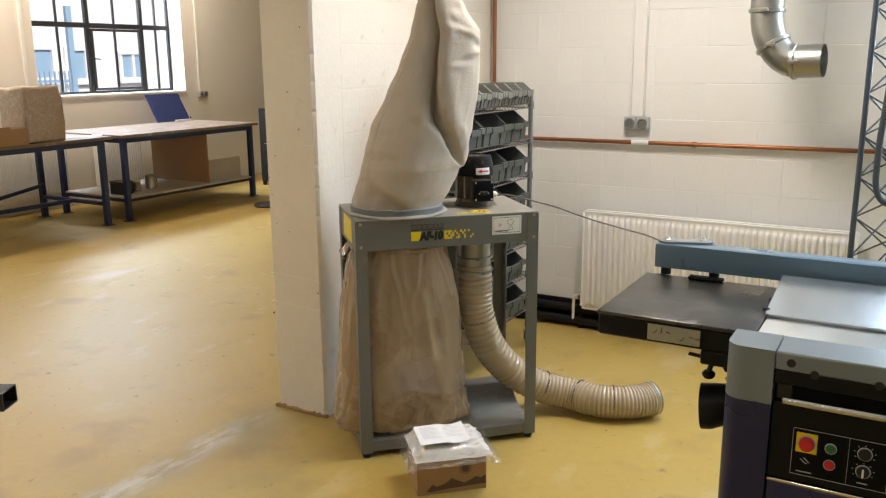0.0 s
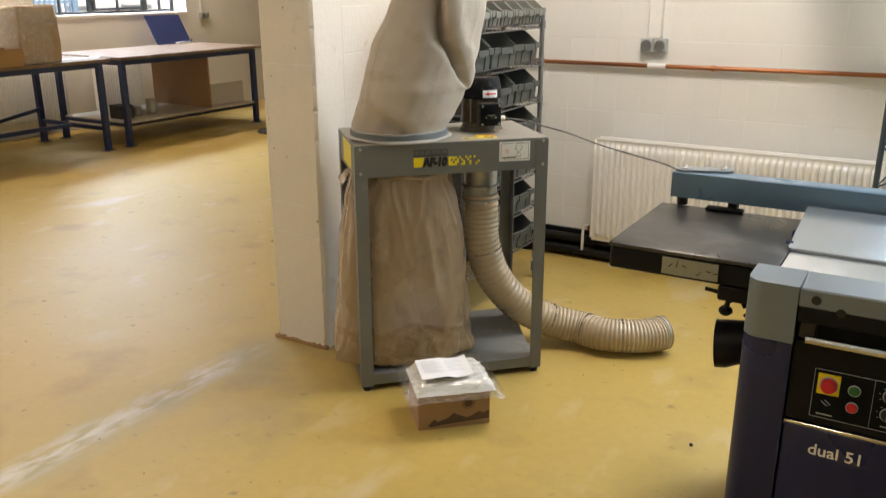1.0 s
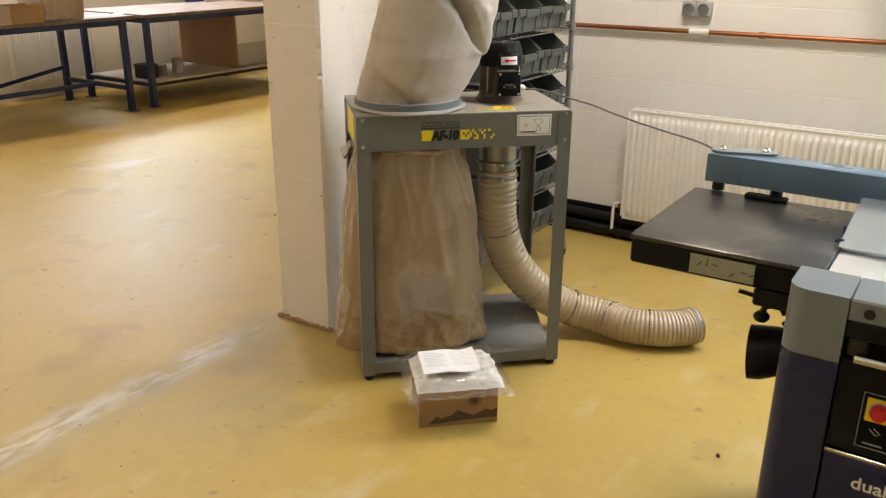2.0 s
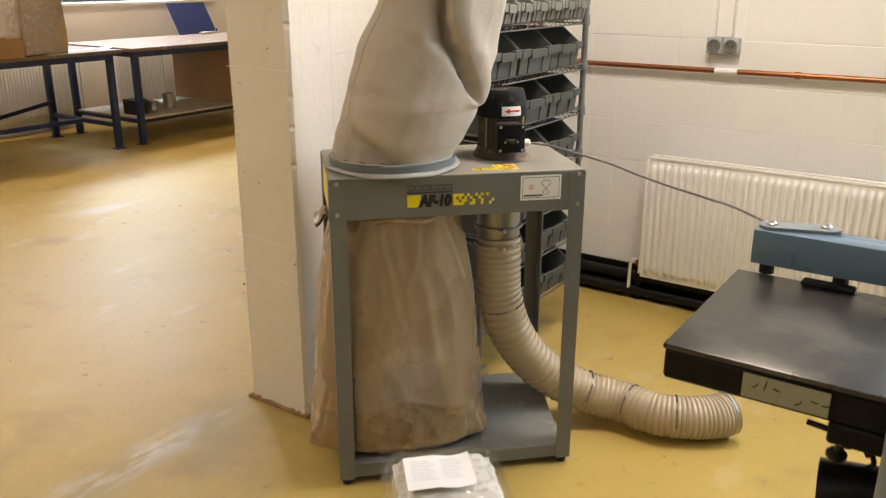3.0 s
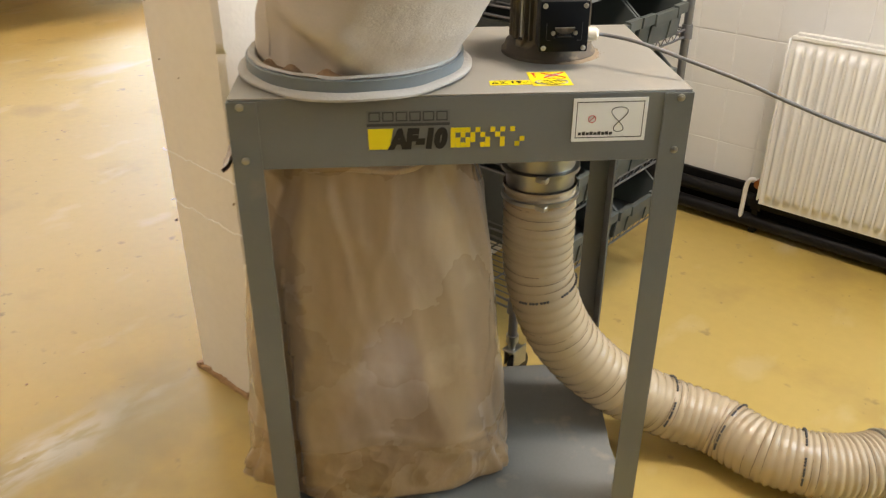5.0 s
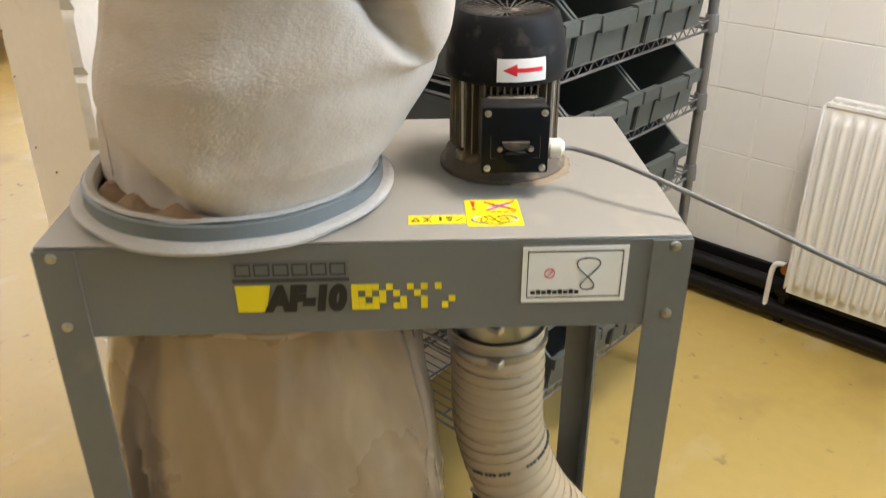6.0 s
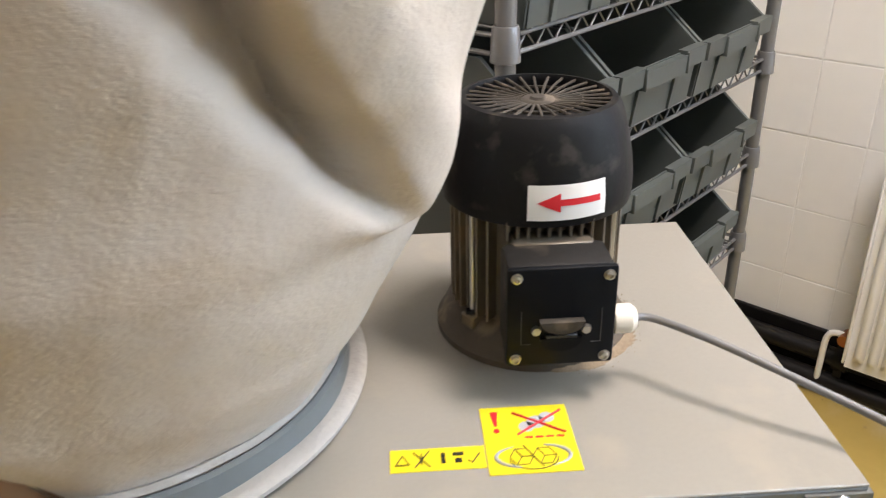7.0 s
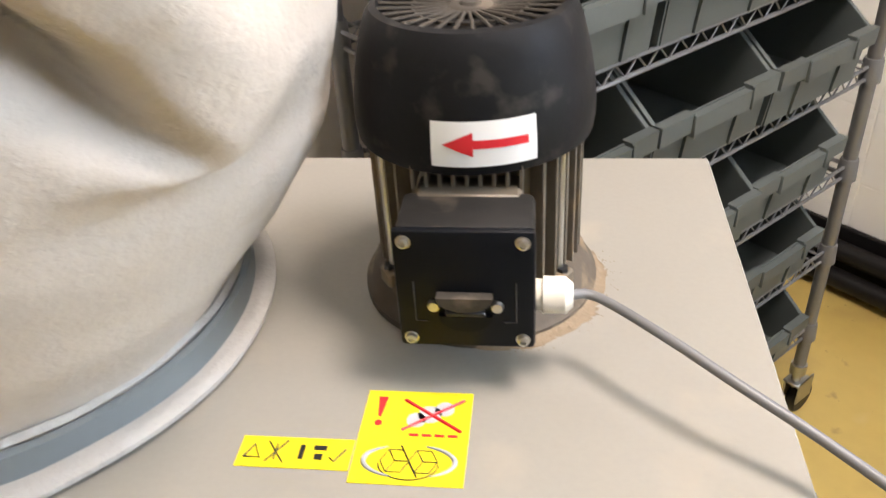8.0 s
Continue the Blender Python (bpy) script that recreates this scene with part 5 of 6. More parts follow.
# ---- suction hose ----
def hose():
    h = thing("suction_hose", pose(0, 0, 0), "clear ribbed plastic suction hose curving down to the floor", "hose")
    top = EX @ Vector((0.572, 0.244, 0))
    way = [(top.x, top.y, 0.90), (top.x, top.y, 0.80), (top.x + 0.004, top.y + 0.002, 0.66), (top.x + 0.008, top.y + 0.010, 0.52), (top.x + 0.042, top.y + 0.055, 0.36), (top.x + 0.116, top.y + 0.146, 0.215), (top.x + 0.225, top.y + 0.25, 0.12), (-1.14, 3.34, 0.086), (-1.02, 3.335, 0.080), (-0.92, 3.365, 0.080), (-0.84, 3.42, 0.081), (-0.785, 3.485, 0.085)]
    n = 520
    pts = spline(way, n)
    length = sum((b - a).length for a, b in zip(pts, pts[1:]))
    ribs = length / 0.0205
    r = [0.0725 + 0.0042 * abs(math.sin(math.pi * ribs * i / n)) for i in range(n)]
    bm = bmesh.new()
    tube(bm, pts[68:], r[68:], 36, caps=False)
    part("ribbed_wall", bm, "hose", h, smooth=75)
    bm = bmesh.new()
    helix, up = [], Vector((1, 0, 0))
    steps = int(ribs * 22)
    for i in range(steps):
        s = 68 + (n - 69) * i / steps
        k = int(s)
        p = pts[k].lerp(pts[min(k + 1, n - 1)], s - k)
        d = (pts[min(k + 1, n - 1)] - pts[max(k - 1, 0)]).normalized()
        side = d.cross(up).normalized()
        up = side.cross(d).normalized()
        a = 2 * math.pi * i / 22
        helix.append(p + 0.0738 * (math.cos(a) * side + math.sin(a) * up))
    tube(bm, helix, 0.0009, 5)
    part("wire_helix", bm, "wire", h, "dark wire wound round the hose")
    for s, e in ((0, 68),):
        bm = bmesh.new()
        tube(bm, pts[s : e + 1], 0.0700, 36, caps=False)
        part("inlet_spigot", bm, "zinc", h, "galvanised inlet spigot")
    for k in (56, 76):
        bm = bmesh.new()
        d = (pts[k + 1] - pts[k]).normalized()
        tube(bm, [pts[k] - d * 0.006, pts[k] - d * 0.004, pts[k] + d * 0.004, pts[k] + d * 0.006], [0.075, 0.0800, 0.0800, 0.075], 36)
        clip = part("hose_clip", bm, "zinc", h)
        bm = bmesh.new()
        q = pts[k] + Vector((0.049, -0.064, 0))
        box(bm, q.x - 0.012, q.x + 0.012, q.y - 0.008, q.y + 0.008, q.z - 0.006, q.z + 0.006, 0.002)
        part("clip_screw", bm, "screw", clip)
    bm = bmesh.new()
    e, d = pts[-1], (pts[-1] - pts[-4]).normalized()
    tube(bm, [e - d * 0.022, e - d * 0.02, e - d * 0.012, e - d * 0.010], [0.0765, 0.0785, 0.0785, 0.0765], 36)
    part("end_clip", bm, "zinc", h)
    # runs of unreadable print round the hose
    for c in (150, 285, 345, 415):
        d = (pts[c + 2] - pts[c - 2]).normalized()
        side = d.cross(Vector((0, 0, 1)) if abs(d.z) < 0.9 else Vector((1, 0, 0))).normalized()
        upv = side.cross(d)
        for k in range(14):
            if k % 5 == 3:
                continue
            a = 2 * math.pi * k / 20
            bm = bmesh.new()
            for j in range(3):
                t = a + j * 0.09
                v = pts[c] + 0.0768 * (math.cos(t) * side + math.sin(t) * upv)
                box(bm, v.x - 0.0022, v.x + 0.0022, v.y - 0.0022, v.y + 0.0022, v.z - 0.0022, v.z + 0.0022)
            part("print_bar", bm, "greyink", h)


hose()


# ---- carton with a bag of papers on it ----
def carton():
    c = thing("cardboard_box", pose(-1.358, 2.315, 0, 0, 0, 42.9), "small brown cardboard box printed with mountains", "box")
    w, d, h = 0.273, 0.19, 0.150
    t = 0.004
    part("front_side", one_box(0, w, 0, t, 0, h, 0.001), "card", c)
    part("back_side", one_box(0, w, d - t, d, 0, h, 0.001), "card", c)
    part("end_side", one_box(0, t, t, d - t, 0, h, 0.001), "card", c)
    part("end_side", one_box(w - t, w, t, d - t, 0, h, 0.001), "card", c)
    part("bottom", one_box(t, w - t, t, d - t, 0.001, 0.005), "card", c)
    for y0, y1 in ((0.001, d / 2 - 0.001), (d / 2 + 0.001, d - 0.001)):
        part("flap", one_box(0.001, w - 0.001, y0, y1, h + 0.0002, h + 0.004, 0.001), "card", c)
    part("tape_patch", one_box(-0.0008, 0, 0.06, 0.11, 0.05, h - 0.002), "cardpale", c)
    bm = bmesh.new()
    tops = [(0.035, 0.012), (0.05, 0.030), (0.062, 0.040), (0.075, 0.028), (0.09, 0.034), (0.112, 0.040), (0.135, 0.060), (0.150, 0.050), (0.165, 0.044), (0.185, 0.034), (0.21, 0.044), (0.232, 0.056), (0.25, 0.048), (w - 0.002, 0.058)]
    prism(bm, tops + [(w - 0.002, 0.022), (0.20, 0.020), (0.12, 0.016), (0.05, 0.010)], "y", -0.0006, -0.0001)
    part("mountain_print", bm, "cardink", c, "dark printed mountain ridge")
    bm = bmesh.new()
    for k in range(16):
        a = 2 * math.pi * k / 16
        box(bm, 0.190 + 0.022 * math.cos(a) - 0.0026, 0.190 + 0.022 * math.cos(a) + 0.0026, -0.0006, -0.0001, 0.093 + 0.022 * math.sin(a) - 0.0026, 0.093 + 0.022 * math.sin(a) + 0.0026)
    lathe_bm = bmesh.new()
    lathe(lathe_bm, [(0.0, 0.0), (0.016, 0.0), (0.016, 0.0005), (0, 0.0005)], seg=24)
    bmesh.ops.transform(lathe_bm, matrix=pose(0.190, -0.0001, 0.093, 90), verts=lathe_bm.verts[:])
    part("round_badge", lathe_bm, "cardink", c)
    part("badge_teeth", bm, "cardink", c)
    part("print_line", one_box(0.05, 0.095, -0.0006, -0.0001, 0.132, 0.136), "cardink", c)


carton()


def packet():
    p = thing("plastic_packet", pose(-1.358, 2.315, 0.1545, 0, 0, 42.9) @ Matrix.Diagonal((1, 1, 1.35, 1)), "clear plastic packet of white sheets with a paper slip", "packet")
    rng = random.Random(2)

    def pillow(x0, x1, y0, y1, z, thick, rough, seed, sag):
        bm = bmesh.new()
        n, k = 34, 26
        rows = []
        for side in (1, -1):
            for i in range(n + 1) if side > 0 else range(n, -1, -1):
                row = []
                for j in range(k + 1):
                    u, v = i / n, j / k
                    edge = min(1, 9 * min(u, 1 - u)) * min(1, 9 * min(v, 1 - v))
                    x = x0 + (x1 - x0) * u + 0.006 * noise.noise((u * 3, v * 6, seed))
                    y = y0 + (y1 - y0) * v + 0.005 * noise.noise((u * 7, v * 3, seed + 4))
                    over = max(0, -x) + max(0, x - 0.273) + max(0, -y) * 0.9
                    bumpy = rough * (noise.noise((u * 9, v * 7, seed)) + 0.5 * noise.noise((u * 22, v * 19, seed)))
                    zz = z + (thick * edge if side > 0 else 0.0) + bumpy * (1 if side > 0 else 0.15) - sag * over
                    row.append((x, y, max(zz, z + 0.0015 - sag * over)))
                rows.append(row)
        sheet(bm, rows)
        return bm

    part("white_sheets", pillow(-0.012, 0.285, -0.045, 0.195, 0.006, 0.026, 0.0018, 1, 0.12), "foam", p, "stack of white foam sheets", smooth=60)
    part("clear_film", pillow(-0.05, 0.315, -0.075, 0.235, 0.003, 0.036, 0.006, 7, 0.16), "film", p, "crinkled clear film", smooth=80)
    bm = bmesh.new()
    slip = []
    for i in range(20):
        slip.append([(0.012 + 0.195 * i / 19, -0.025 + 0.155 * j / 10 + 0.012 * i / 19, 0.049 + 0.006 * math.sin(i / 19 * math.pi * 2) * (i > 9) + 0.003 * (j / 10)) for j in range(11)])
    sheet(bm, slip + [[(x, y, z - 0.0008) for x, y, z in r] for r in slip[::-1]])
    paper = part("paper_slip", bm, "paper", p, "folded white instruction slip", smooth=60)
    for j in range(9):
        for x0, x1 in ((0.028, 0.100), (0.116, 0.180)):
            y = 0.005 + 0.0115 * j
            part("text_bar", one_box(x0, x1 - 0.01 * (j % 3), y, y + 0.002, 0.0563, 0.0566), "faint", paper)


packet()


# ---- wire rack with bins ----
RX0, RX1, RY0, RY1 = -2.045, -1.692, 3.250, 4.068
LEVELS = (0.25, 0.445, 0.630, 0.820, 1.012, 1.202, 1.390)


def rack():
    k = thing("wire_rack", pose(0, 0, 0), "grey steel wire shelving rack on castors", "shelving rack")
    for x in (RX0, RX1):
        for y in (RY0, RY1):
            bm = bmesh.new()
            cyl(bm, (x, y, 0.125), (x, y, 1.425), 0.0128, seg=16)
            post = part("post", bm, "rack", k)
            bm = bmesh.new()
            lathe(bm, [(0, 0), (0.0145, 0), (0.0145, 0.006), (0.010, 0.012), (0, 0.012)], (x, y, 1.424), 16)
            part("post_cap", bm, "rack", post)
            for z in LEVELS:
                bm = bmesh.new()
                lathe(bm, [(0.0128, -0.022), (0.0185, -0.020), (0.0165, 0.018), (0.0150, 0.022), (0.0128, 0.022)], (x, y, z - 0.008), 18)
                part("collar", bm, "rack", post)
            bm = bmesh.new()
            cyl(bm, (x, y, 0.125), (x, y, 0.150), 0.017, seg=14)
            cyl(bm, (x, y, 0.088), (x, y, 0.127), 0.010, seg=12)
            box(bm, x - 0.018, x - 0.014, y - 0.012, y + 0.045, 0.045, 0.105, 0.002)
            box(bm, x + 0.014, x + 0.018, y - 0.012, y + 0.045, 0.045, 0.105, 0.002)
            box(bm, x - 0.018, x + 0.018, y - 0.02, y + 0.03, 0.098, 0.105, 0.002)
            fork = part("castor_fork", bm, "zinc", post)
            bm = bmesh.new()
            lathe(bm, [(0, -0.012), (0.034, -0.012), (0.0385, -0.008), (0.0385, 0.008), (0.034, 0.012), (0, 0.012)], seg=28)
            bmesh.ops.transform(bm, matrix=Matrix.Translation((x, y + 0.03, 0.0385)) @ pose(0, 0, 0, 0, 90), verts=bm.verts[:])
            wheel = part("castor_wheel", bm, "black", k)
    for z in LEVELS:
        bm = bmesh.new()
        for x in (RX0, RX1):
            for dz in (0.0, -0.022):
                cyl(bm, (x, RY0, z + dz), (x, RY1, z + dz), 0.0033, seg=8)
            zig = [(x, RY0 + 0.02 + 0.02 * i, z - (0.0 if i % 2 else 0.022)) for i in range(int((RY1 - RY0 - 0.03) / 0.02))]
            tube(bm, zig, 0.0018, 5)
        for y in (RY0, RY1):
            for dz in (0.0, -0.022):
                cyl(bm, (RX0, y, z + dz), (RX1, y, z + dz), 0.0033, seg=8)
        frame_part = part("shelf_frame", bm, "rack", k)
        bm = bmesh.new()
        y = RY0 + 0.022
        while y < RY1 - 0.01:
            cyl(bm, (RX0 - 0.003, y, z + 0.003), (RX1 + 0.003, y, z + 0.003), 0.0017, seg=6)
            y += 0.0245
        for x in (RX0 + 0.117, RX0 + 0.235):
            cyl(bm, (x, RY0, z - 0.002), (x, RY1, z - 0.002), 0.0028, seg=6)
        part("wire_deck", bm, "rack", frame_part)


rack()


def storage_bin(m, w, d, h, lip, label, group, skin="bin"):
    """An open-fronted stacking bin: y across, x towards the open front, z up."""
    b = thing("storage_bin", m, label, "storage bin", group)
    t = 0.003
    side = [(-d, 0.002), (-0.012, 0.002), (0.0, lip - 0.006), (-0.075 * d / 0.3, h), (-d, h)]
    for k in (-1, 1):
        bm = bmesh.new()
        y = k * (w / 2 - 0.004)
        prism(bm, side, "y", min(y, y - k * t), max(y, y - k * t))
        part("side_wall", bm, skin, b, smooth=20)
    part("base", one_box(-d + t, -0.0125, -w / 2 + 0.007, w / 2 - 0.007, 0.002, 0.005), skin, b)
    part("back_wall", one_box(-d, -d + t, -w / 2 + 0.007, w / 2 - 0.007, 0.002, h), skin, b)
    bm = bmesh.new()
    prism(bm, [(-0.0125, 0.002), (-0.0095, 0.002), (0.002, lip - 0.004), (-0.001, lip - 0.004)], "y", -w / 2 + 0.007, w / 2 - 0.007)
    part("front_wall", bm, skin, b)
    bm = bmesh.new()
    n = w * 0.24
    prism(bm, [(0.0, lip - 0.030), (0.011, lip - 0.028), (0.013, lip), (-0.003, lip), (-0.003, lip - 0.012)], "y", -w / 2, -n)
    prism(bm, [(0.0, lip - 0.030), (0.011, lip - 0.028), (0.013, lip), (-0.003, lip), (-0.003, lip - 0.012)], "y", n, w / 2)
    prism(bm, [(0.0, lip - 0.036), (0.0125, lip - 0.034), (0.0142, lip - 0.006), (-0.003, lip - 0.006), (-0.003, lip - 0.02)], "y", -n, n)
    for y in (-n - 0.004, n):
        box(bm, 0.010, 0.0165, y, y + 0.003, lip - 0.034, lip - 0.002, 0.0008)
    part("front_lip", bm, skin, b)
    for s in (-1, 1):
        bm = bmesh.new()
        y = s * (w / 2 - 0.003)
        prism(bm, [(0.003, lip - 0.006), (-0.075 * d / 0.3, h), (-d, h), (-d, h - 0.008), (-0.075 * d / 0.3, h - 0.009), (-0.004, lip - 0.012)], "y", y - 0.0035, y + 0.0035)
        part("side_rim", bm, skin, b)
    for y in (-w * 0.22, w * 0.22):
        bm = bmesh.new()
        prism(bm, [(-0.0098, 0.003), (-0.0055, 0.003), (0.004, lip - 0.030), (-0.001, lip - 0.030)], "y", y - 0.005, y + 0.005)
        part("front_rib", bm, skin, b)
    return b


_first = storage_bin(pose(-1.672, 3.8525, LEVELS[5] + 0.0045), 0.252, 0.30, 0.150, 0.094, "grey-green open-fronted plastic storage bin on the wire rack", "bins on the rack")
for _z in (*LEVELS[:5], LEVELS[5]):
    for _y in (3.8525, 3.5975):
        if _z == LEVELS[5] and _y > 3.8:
            continue
        copy_thing(_first, pose(-1.672 + random.uniform(-0.006, 0.004), _y, _z + 0.0045, 0, 0, random.uniform(-0.8, 0.8)))
_narrow = storage_bin(pose(-1.672, 3.368, LEVELS[5] + 0.0045), 0.198, 0.30, 0.150, 0.094, "narrow grey-green plastic storage bin beside the rack post", "bins on the rack")
for _z in LEVELS[1:5]:
    copy_thing(_narrow, pose(-1.674, 3.368, _z + 0.0045, 0, 0, random.uniform(-0.8, 0.8)))
_small = storage_bin(pose(-1.668, 3.968, LEVELS[6] + 0.0045), 0.112, 0.20, 0.108, 0.072, "small pale grey plastic storage bin on the rack's top shelf", "small bins on the rack", "binpale")
for _k in range(1, 6):
    copy_thing(_small, pose(-1.668, 3.968 - 0.117 * _k, LEVELS[6] + 0.0045))


# ---- planer thicknesser ----
def planer():
    p = thing("planer", pose(0, 0, 0), "blue and grey surface planer with long cast-iron tables", "planer")
    T = 0.858
    def table(x0, x1, mat, name, label):
        bm = bmesh.new()
        box(bm, x0, x1, 2.262, 2.800, T - 0.012, T, 0.003, 2)
        t = part(name, bm, mat, p, label)
        bm = bmesh.new()
        box(bm, x0 + 0.003, x1 - 0.003, 2.266, 2.796, T - 0.078, T - 0.0125, 0.006)
        part("table_skirt", bm, "panel", t, "black painted casting under the table")
        return t
    infeed = table(-0.655, -0.185, "iron", "infeed_table", "dark planed cast-iron table")
    table(-0.181, 1.55, "bright", "outfeed_table", "bright ground steel table")
    lab = part("scale_label", one_box(-0.493, -0.336, 2.2585, 2.2605, T - 0.068, T - 0.018, 0.0006), "creamlabel", infeed, "worn cream label with faded marks")
    for x0, z0, turn in ((-0.475, -0.045, 30), (-0.452, -0.044, 75), (-0.436, -0.036, -20), (-0.395, -0.058, 25), (-0.368, -0.042, -10), (-0.349, -0.046, 0)):
        bm = bmesh.new()
        c, s = math.cos(radians(turn)), math.sin(radians(turn))
        tube(bm, [(x0, 2.2582, T + z0), (x0 + 0.008 * c, 2.2582, T + z0 + 0.008 * s), (x0 + 0.013 * c, 2.2582, T + z0 + 0.018 * s + 0.003)], 0.0014, 6)
        part("faded_mark", bm, "ink", lab)
    # body
    bx0, bx1, fy = -0.235, 1.25, 2.110
    def column(z0, z1, mat, name, label="", back=2.70):
        bm = bmesh.new()
        r = 0.045
        out = [(bx0 + r - r * math.cos(a), fy + r - r * math.sin(a)) for a in [math.pi / 2 * k / 8 for k in range(9)]]
        out += [(-0.109, fy), (-0.109, back), (bx0, back)]
        prism(bm, out, "z", z0, z1)
        return part(name, bm, mat, p, label, smooth=30)
    column(0.713, 0.8645, "palegrey", "upper_corner", "pale grey rounded upper corner", 2.2565)
    part("side_cover", one_box(bx0 + 0.001, -0.1095, 2.2575, 2.70, 0.713, 0.7785, 0.003), "palegrey", p, "pale grey side cover under the table")
    column(0.03, 0.7125, "navy", "corner_column", "dark blue corner column")
    bm = bmesh.new()
    box(bm, -0.108, bx1, fy, 2.258, 0.815, 0.8645, 0.004)
    part("top_cap", bm, "palegrey", p, "pale grey top cap")
    for x, z in ((-0.068, 0.838), (-0.010, 0.8155), (0.14, 0.815)):
        bm = bmesh.new()
        cyl(bm, (x, fy - 0.0015, z), (x, fy + 0.003, z), 0.0115, seg=20)
        part("cap_plug", bm, "ink", p)
    part("machine_body", one_box(-0.108, bx1, 2.158, 2.70, 0.03, 0.8145), "panel", p)
    part("brow_panel", one_box(-0.108, bx1, fy + 0.003, 2.157, 0.775, 0.8148, 0.003), "panel", p)
    part("recess_block", one_box(-0.100, -0.060, fy + 0.012, 2.157, 0.730, 0.7745, 0.003), "ink", p)
    bm = bmesh.new()
    cyl(bm, (-0.080, fy - 0.004, 0.734), (1.2, fy - 0.004, 0.734), 0.0105, seg=18)
    part("chrome_bar", bm, "chrome", p, "polished steel lift bar")
    for x in (-0.07, 1.15):
        part("bar_bracket", one_box(x - 0.006, x + 0.006, fy - 0.004, 2.157, 0.728, 0.741, 0.002), "ink", p)
    part("control_fascia", one_box(-0.107, bx1, fy + 0.012, 2.157, 0.504, 0.722, 0.003), "panel", p)
    part("silver_trim", one_box(-0.107, bx1, fy + 0.002, 2.157, 0.494, 0.5035, 0.002), "chrome", p)
    part("lower_panel", one_box(-0.105, bx1, fy + 0.004, 2.157, 0.03, 0.4935, 0.003), "navy", p, "dark blue lower front panel")
    lettering("panel_letters", "dual 51", 0.044, "white", p, pose(-0.040, fy + 0.0035, 0.421, 90), label="white panel letters", bold=0.0006, stretch=1.02)
    y = fy + 0.0118
    plate = part("control_plate", one_box(-0.052, 0.26, y - 0.002, y, 0.522, 0.662, 0.001), "switch", p, "black control plate with white outlines")
    bm = bmesh.new()
    for x0, x1, z0, z1 in ((-0.049, 0.257, 0.657, 0.6585), (-0.049, 0.257, 0.5255, 0.527), (-0.049, -0.0478, 0.5255, 0.6585), (0.087, 0.0878, 0.5255, 0.6585), (0.18, 0.1808, 0.5255, 0.6585)):
        box(bm, x0, x1, y - 0.0026, y - 0.0021, z0, z1)
    part("plate_outline", bm, "paleprint", plate)
    part("stop_backing", one_box(-0.040, 0.012, y - 0.0032, y - 0.0021, 0.592, 0.648, 0.001), "yellow", plate, "yellow square behind the stop button")
    for name, x, z, r, mat, dep in (("stop_button", -0.013, 0.620, 0.0185, "red", 0.022), ("start_button", 0.045, 0.618, 0.0125, "green", 0.008), ("off_button", 0.045, 0.572, 0.0125, "red", 0.008), ("dial", 0.125, 0.622, 0.0155, "ink", 0.012), ("selector", 0.125, 0.573, 0.0155, "ink", 0.012)):
        bm = bmesh.new()
        lathe(bm, [(r * 1.18, 0.0), (r * 1.18, 0.003), (r * 1.05, 0.004), (r * 1.05, 0.0)], seg=28, closed=True)
        bmesh.ops.transform(bm, matrix=pose(x, y - 0.003, z, 90), verts=bm.verts[:])
        bezel = part("bezel", bm, "paleprint", plate)
        bm = bmesh.new()
        lathe(bm, [(r, 0.0), (r, dep * 0.7), (r * 0.85, dep), (0, dep * 1.04)], seg=28)
        bmesh.ops.transform(bm, matrix=pose(x, y - 0.003, z, 90), verts=bm.verts[:])
        part(name, bm, mat, plate)
    bm = bmesh.new()
    box(bm, 0.1225, 0.1275, y - 0.020, y - 0.0152, 0.562, 0.585, 0.001)
    part("selector_grip", bm, "white", plate)
    for k in range(7):
        a = radians(-120 + 40 * k)
        for cz in (0.622, 0.573):
            xx, zz = 0.125 + 0.025 * math.sin(a), cz + 0.022 * math.cos(a)
            part("scale_tick", one_box(xx - 0.002, xx + 0.002, y - 0.0026, y - 0.0021, zz - 0.0008, zz + 0.0008), "paleprint", plate)
    for x0, x1, z in ((-0.034, 0.004, 0.535), (0.112, 0.138, 0.5375)):
        part("caption_bar", one_box(x0, x1, y - 0.0026, y - 0.0021, z, z + 0.003), "paleprint", plate)
    bm = bmesh.new()
    tube(bm, [(-0.026, y - 0.0024, 0.573), (-0.012, y - 0.0024, 0.561), (-0.004, y - 0.0024, 0.566), (-0.018, y - 0.0024, 0.577)], 0.0012, 6)
    part("key_symbol", bm, "paleprint", plate)
    part("plinth", one_box(-0.2, 1.2, 2.16, 2.66, 0.0, 0.03), "ink", p)
    # dust port and clamp handle at the end
    bm = bmesh.new()
    tube(bm, [(-0.10, 2.42, 0.60), (-0.235, 2.40, 0.585), (-0.29, 2.392, 0.570), (-0.325, 2.385, 0.560), (-0.345, 2.383, 0.558)], [0.05, 0.055, 0.066, 0.072, 0.072], 32, caps=False)
    tube(bm, [(-0.345, 2.383, 0.558), (-0.325, 2.385, 0.560), (-0.24, 2.40, 0.585)], [0.067, 0.067, 0.05], 32, caps=True)
    part("dust_port", bm, "black", p, "black round dust port")
    bm = bmesh.new()
    box(bm, -0.335, -0.19, 2.268, 2.33, 0.735, T - 0.079, 0.005)
    part("table_bracket", bm, "panel", p)
    bm = bmesh.new()
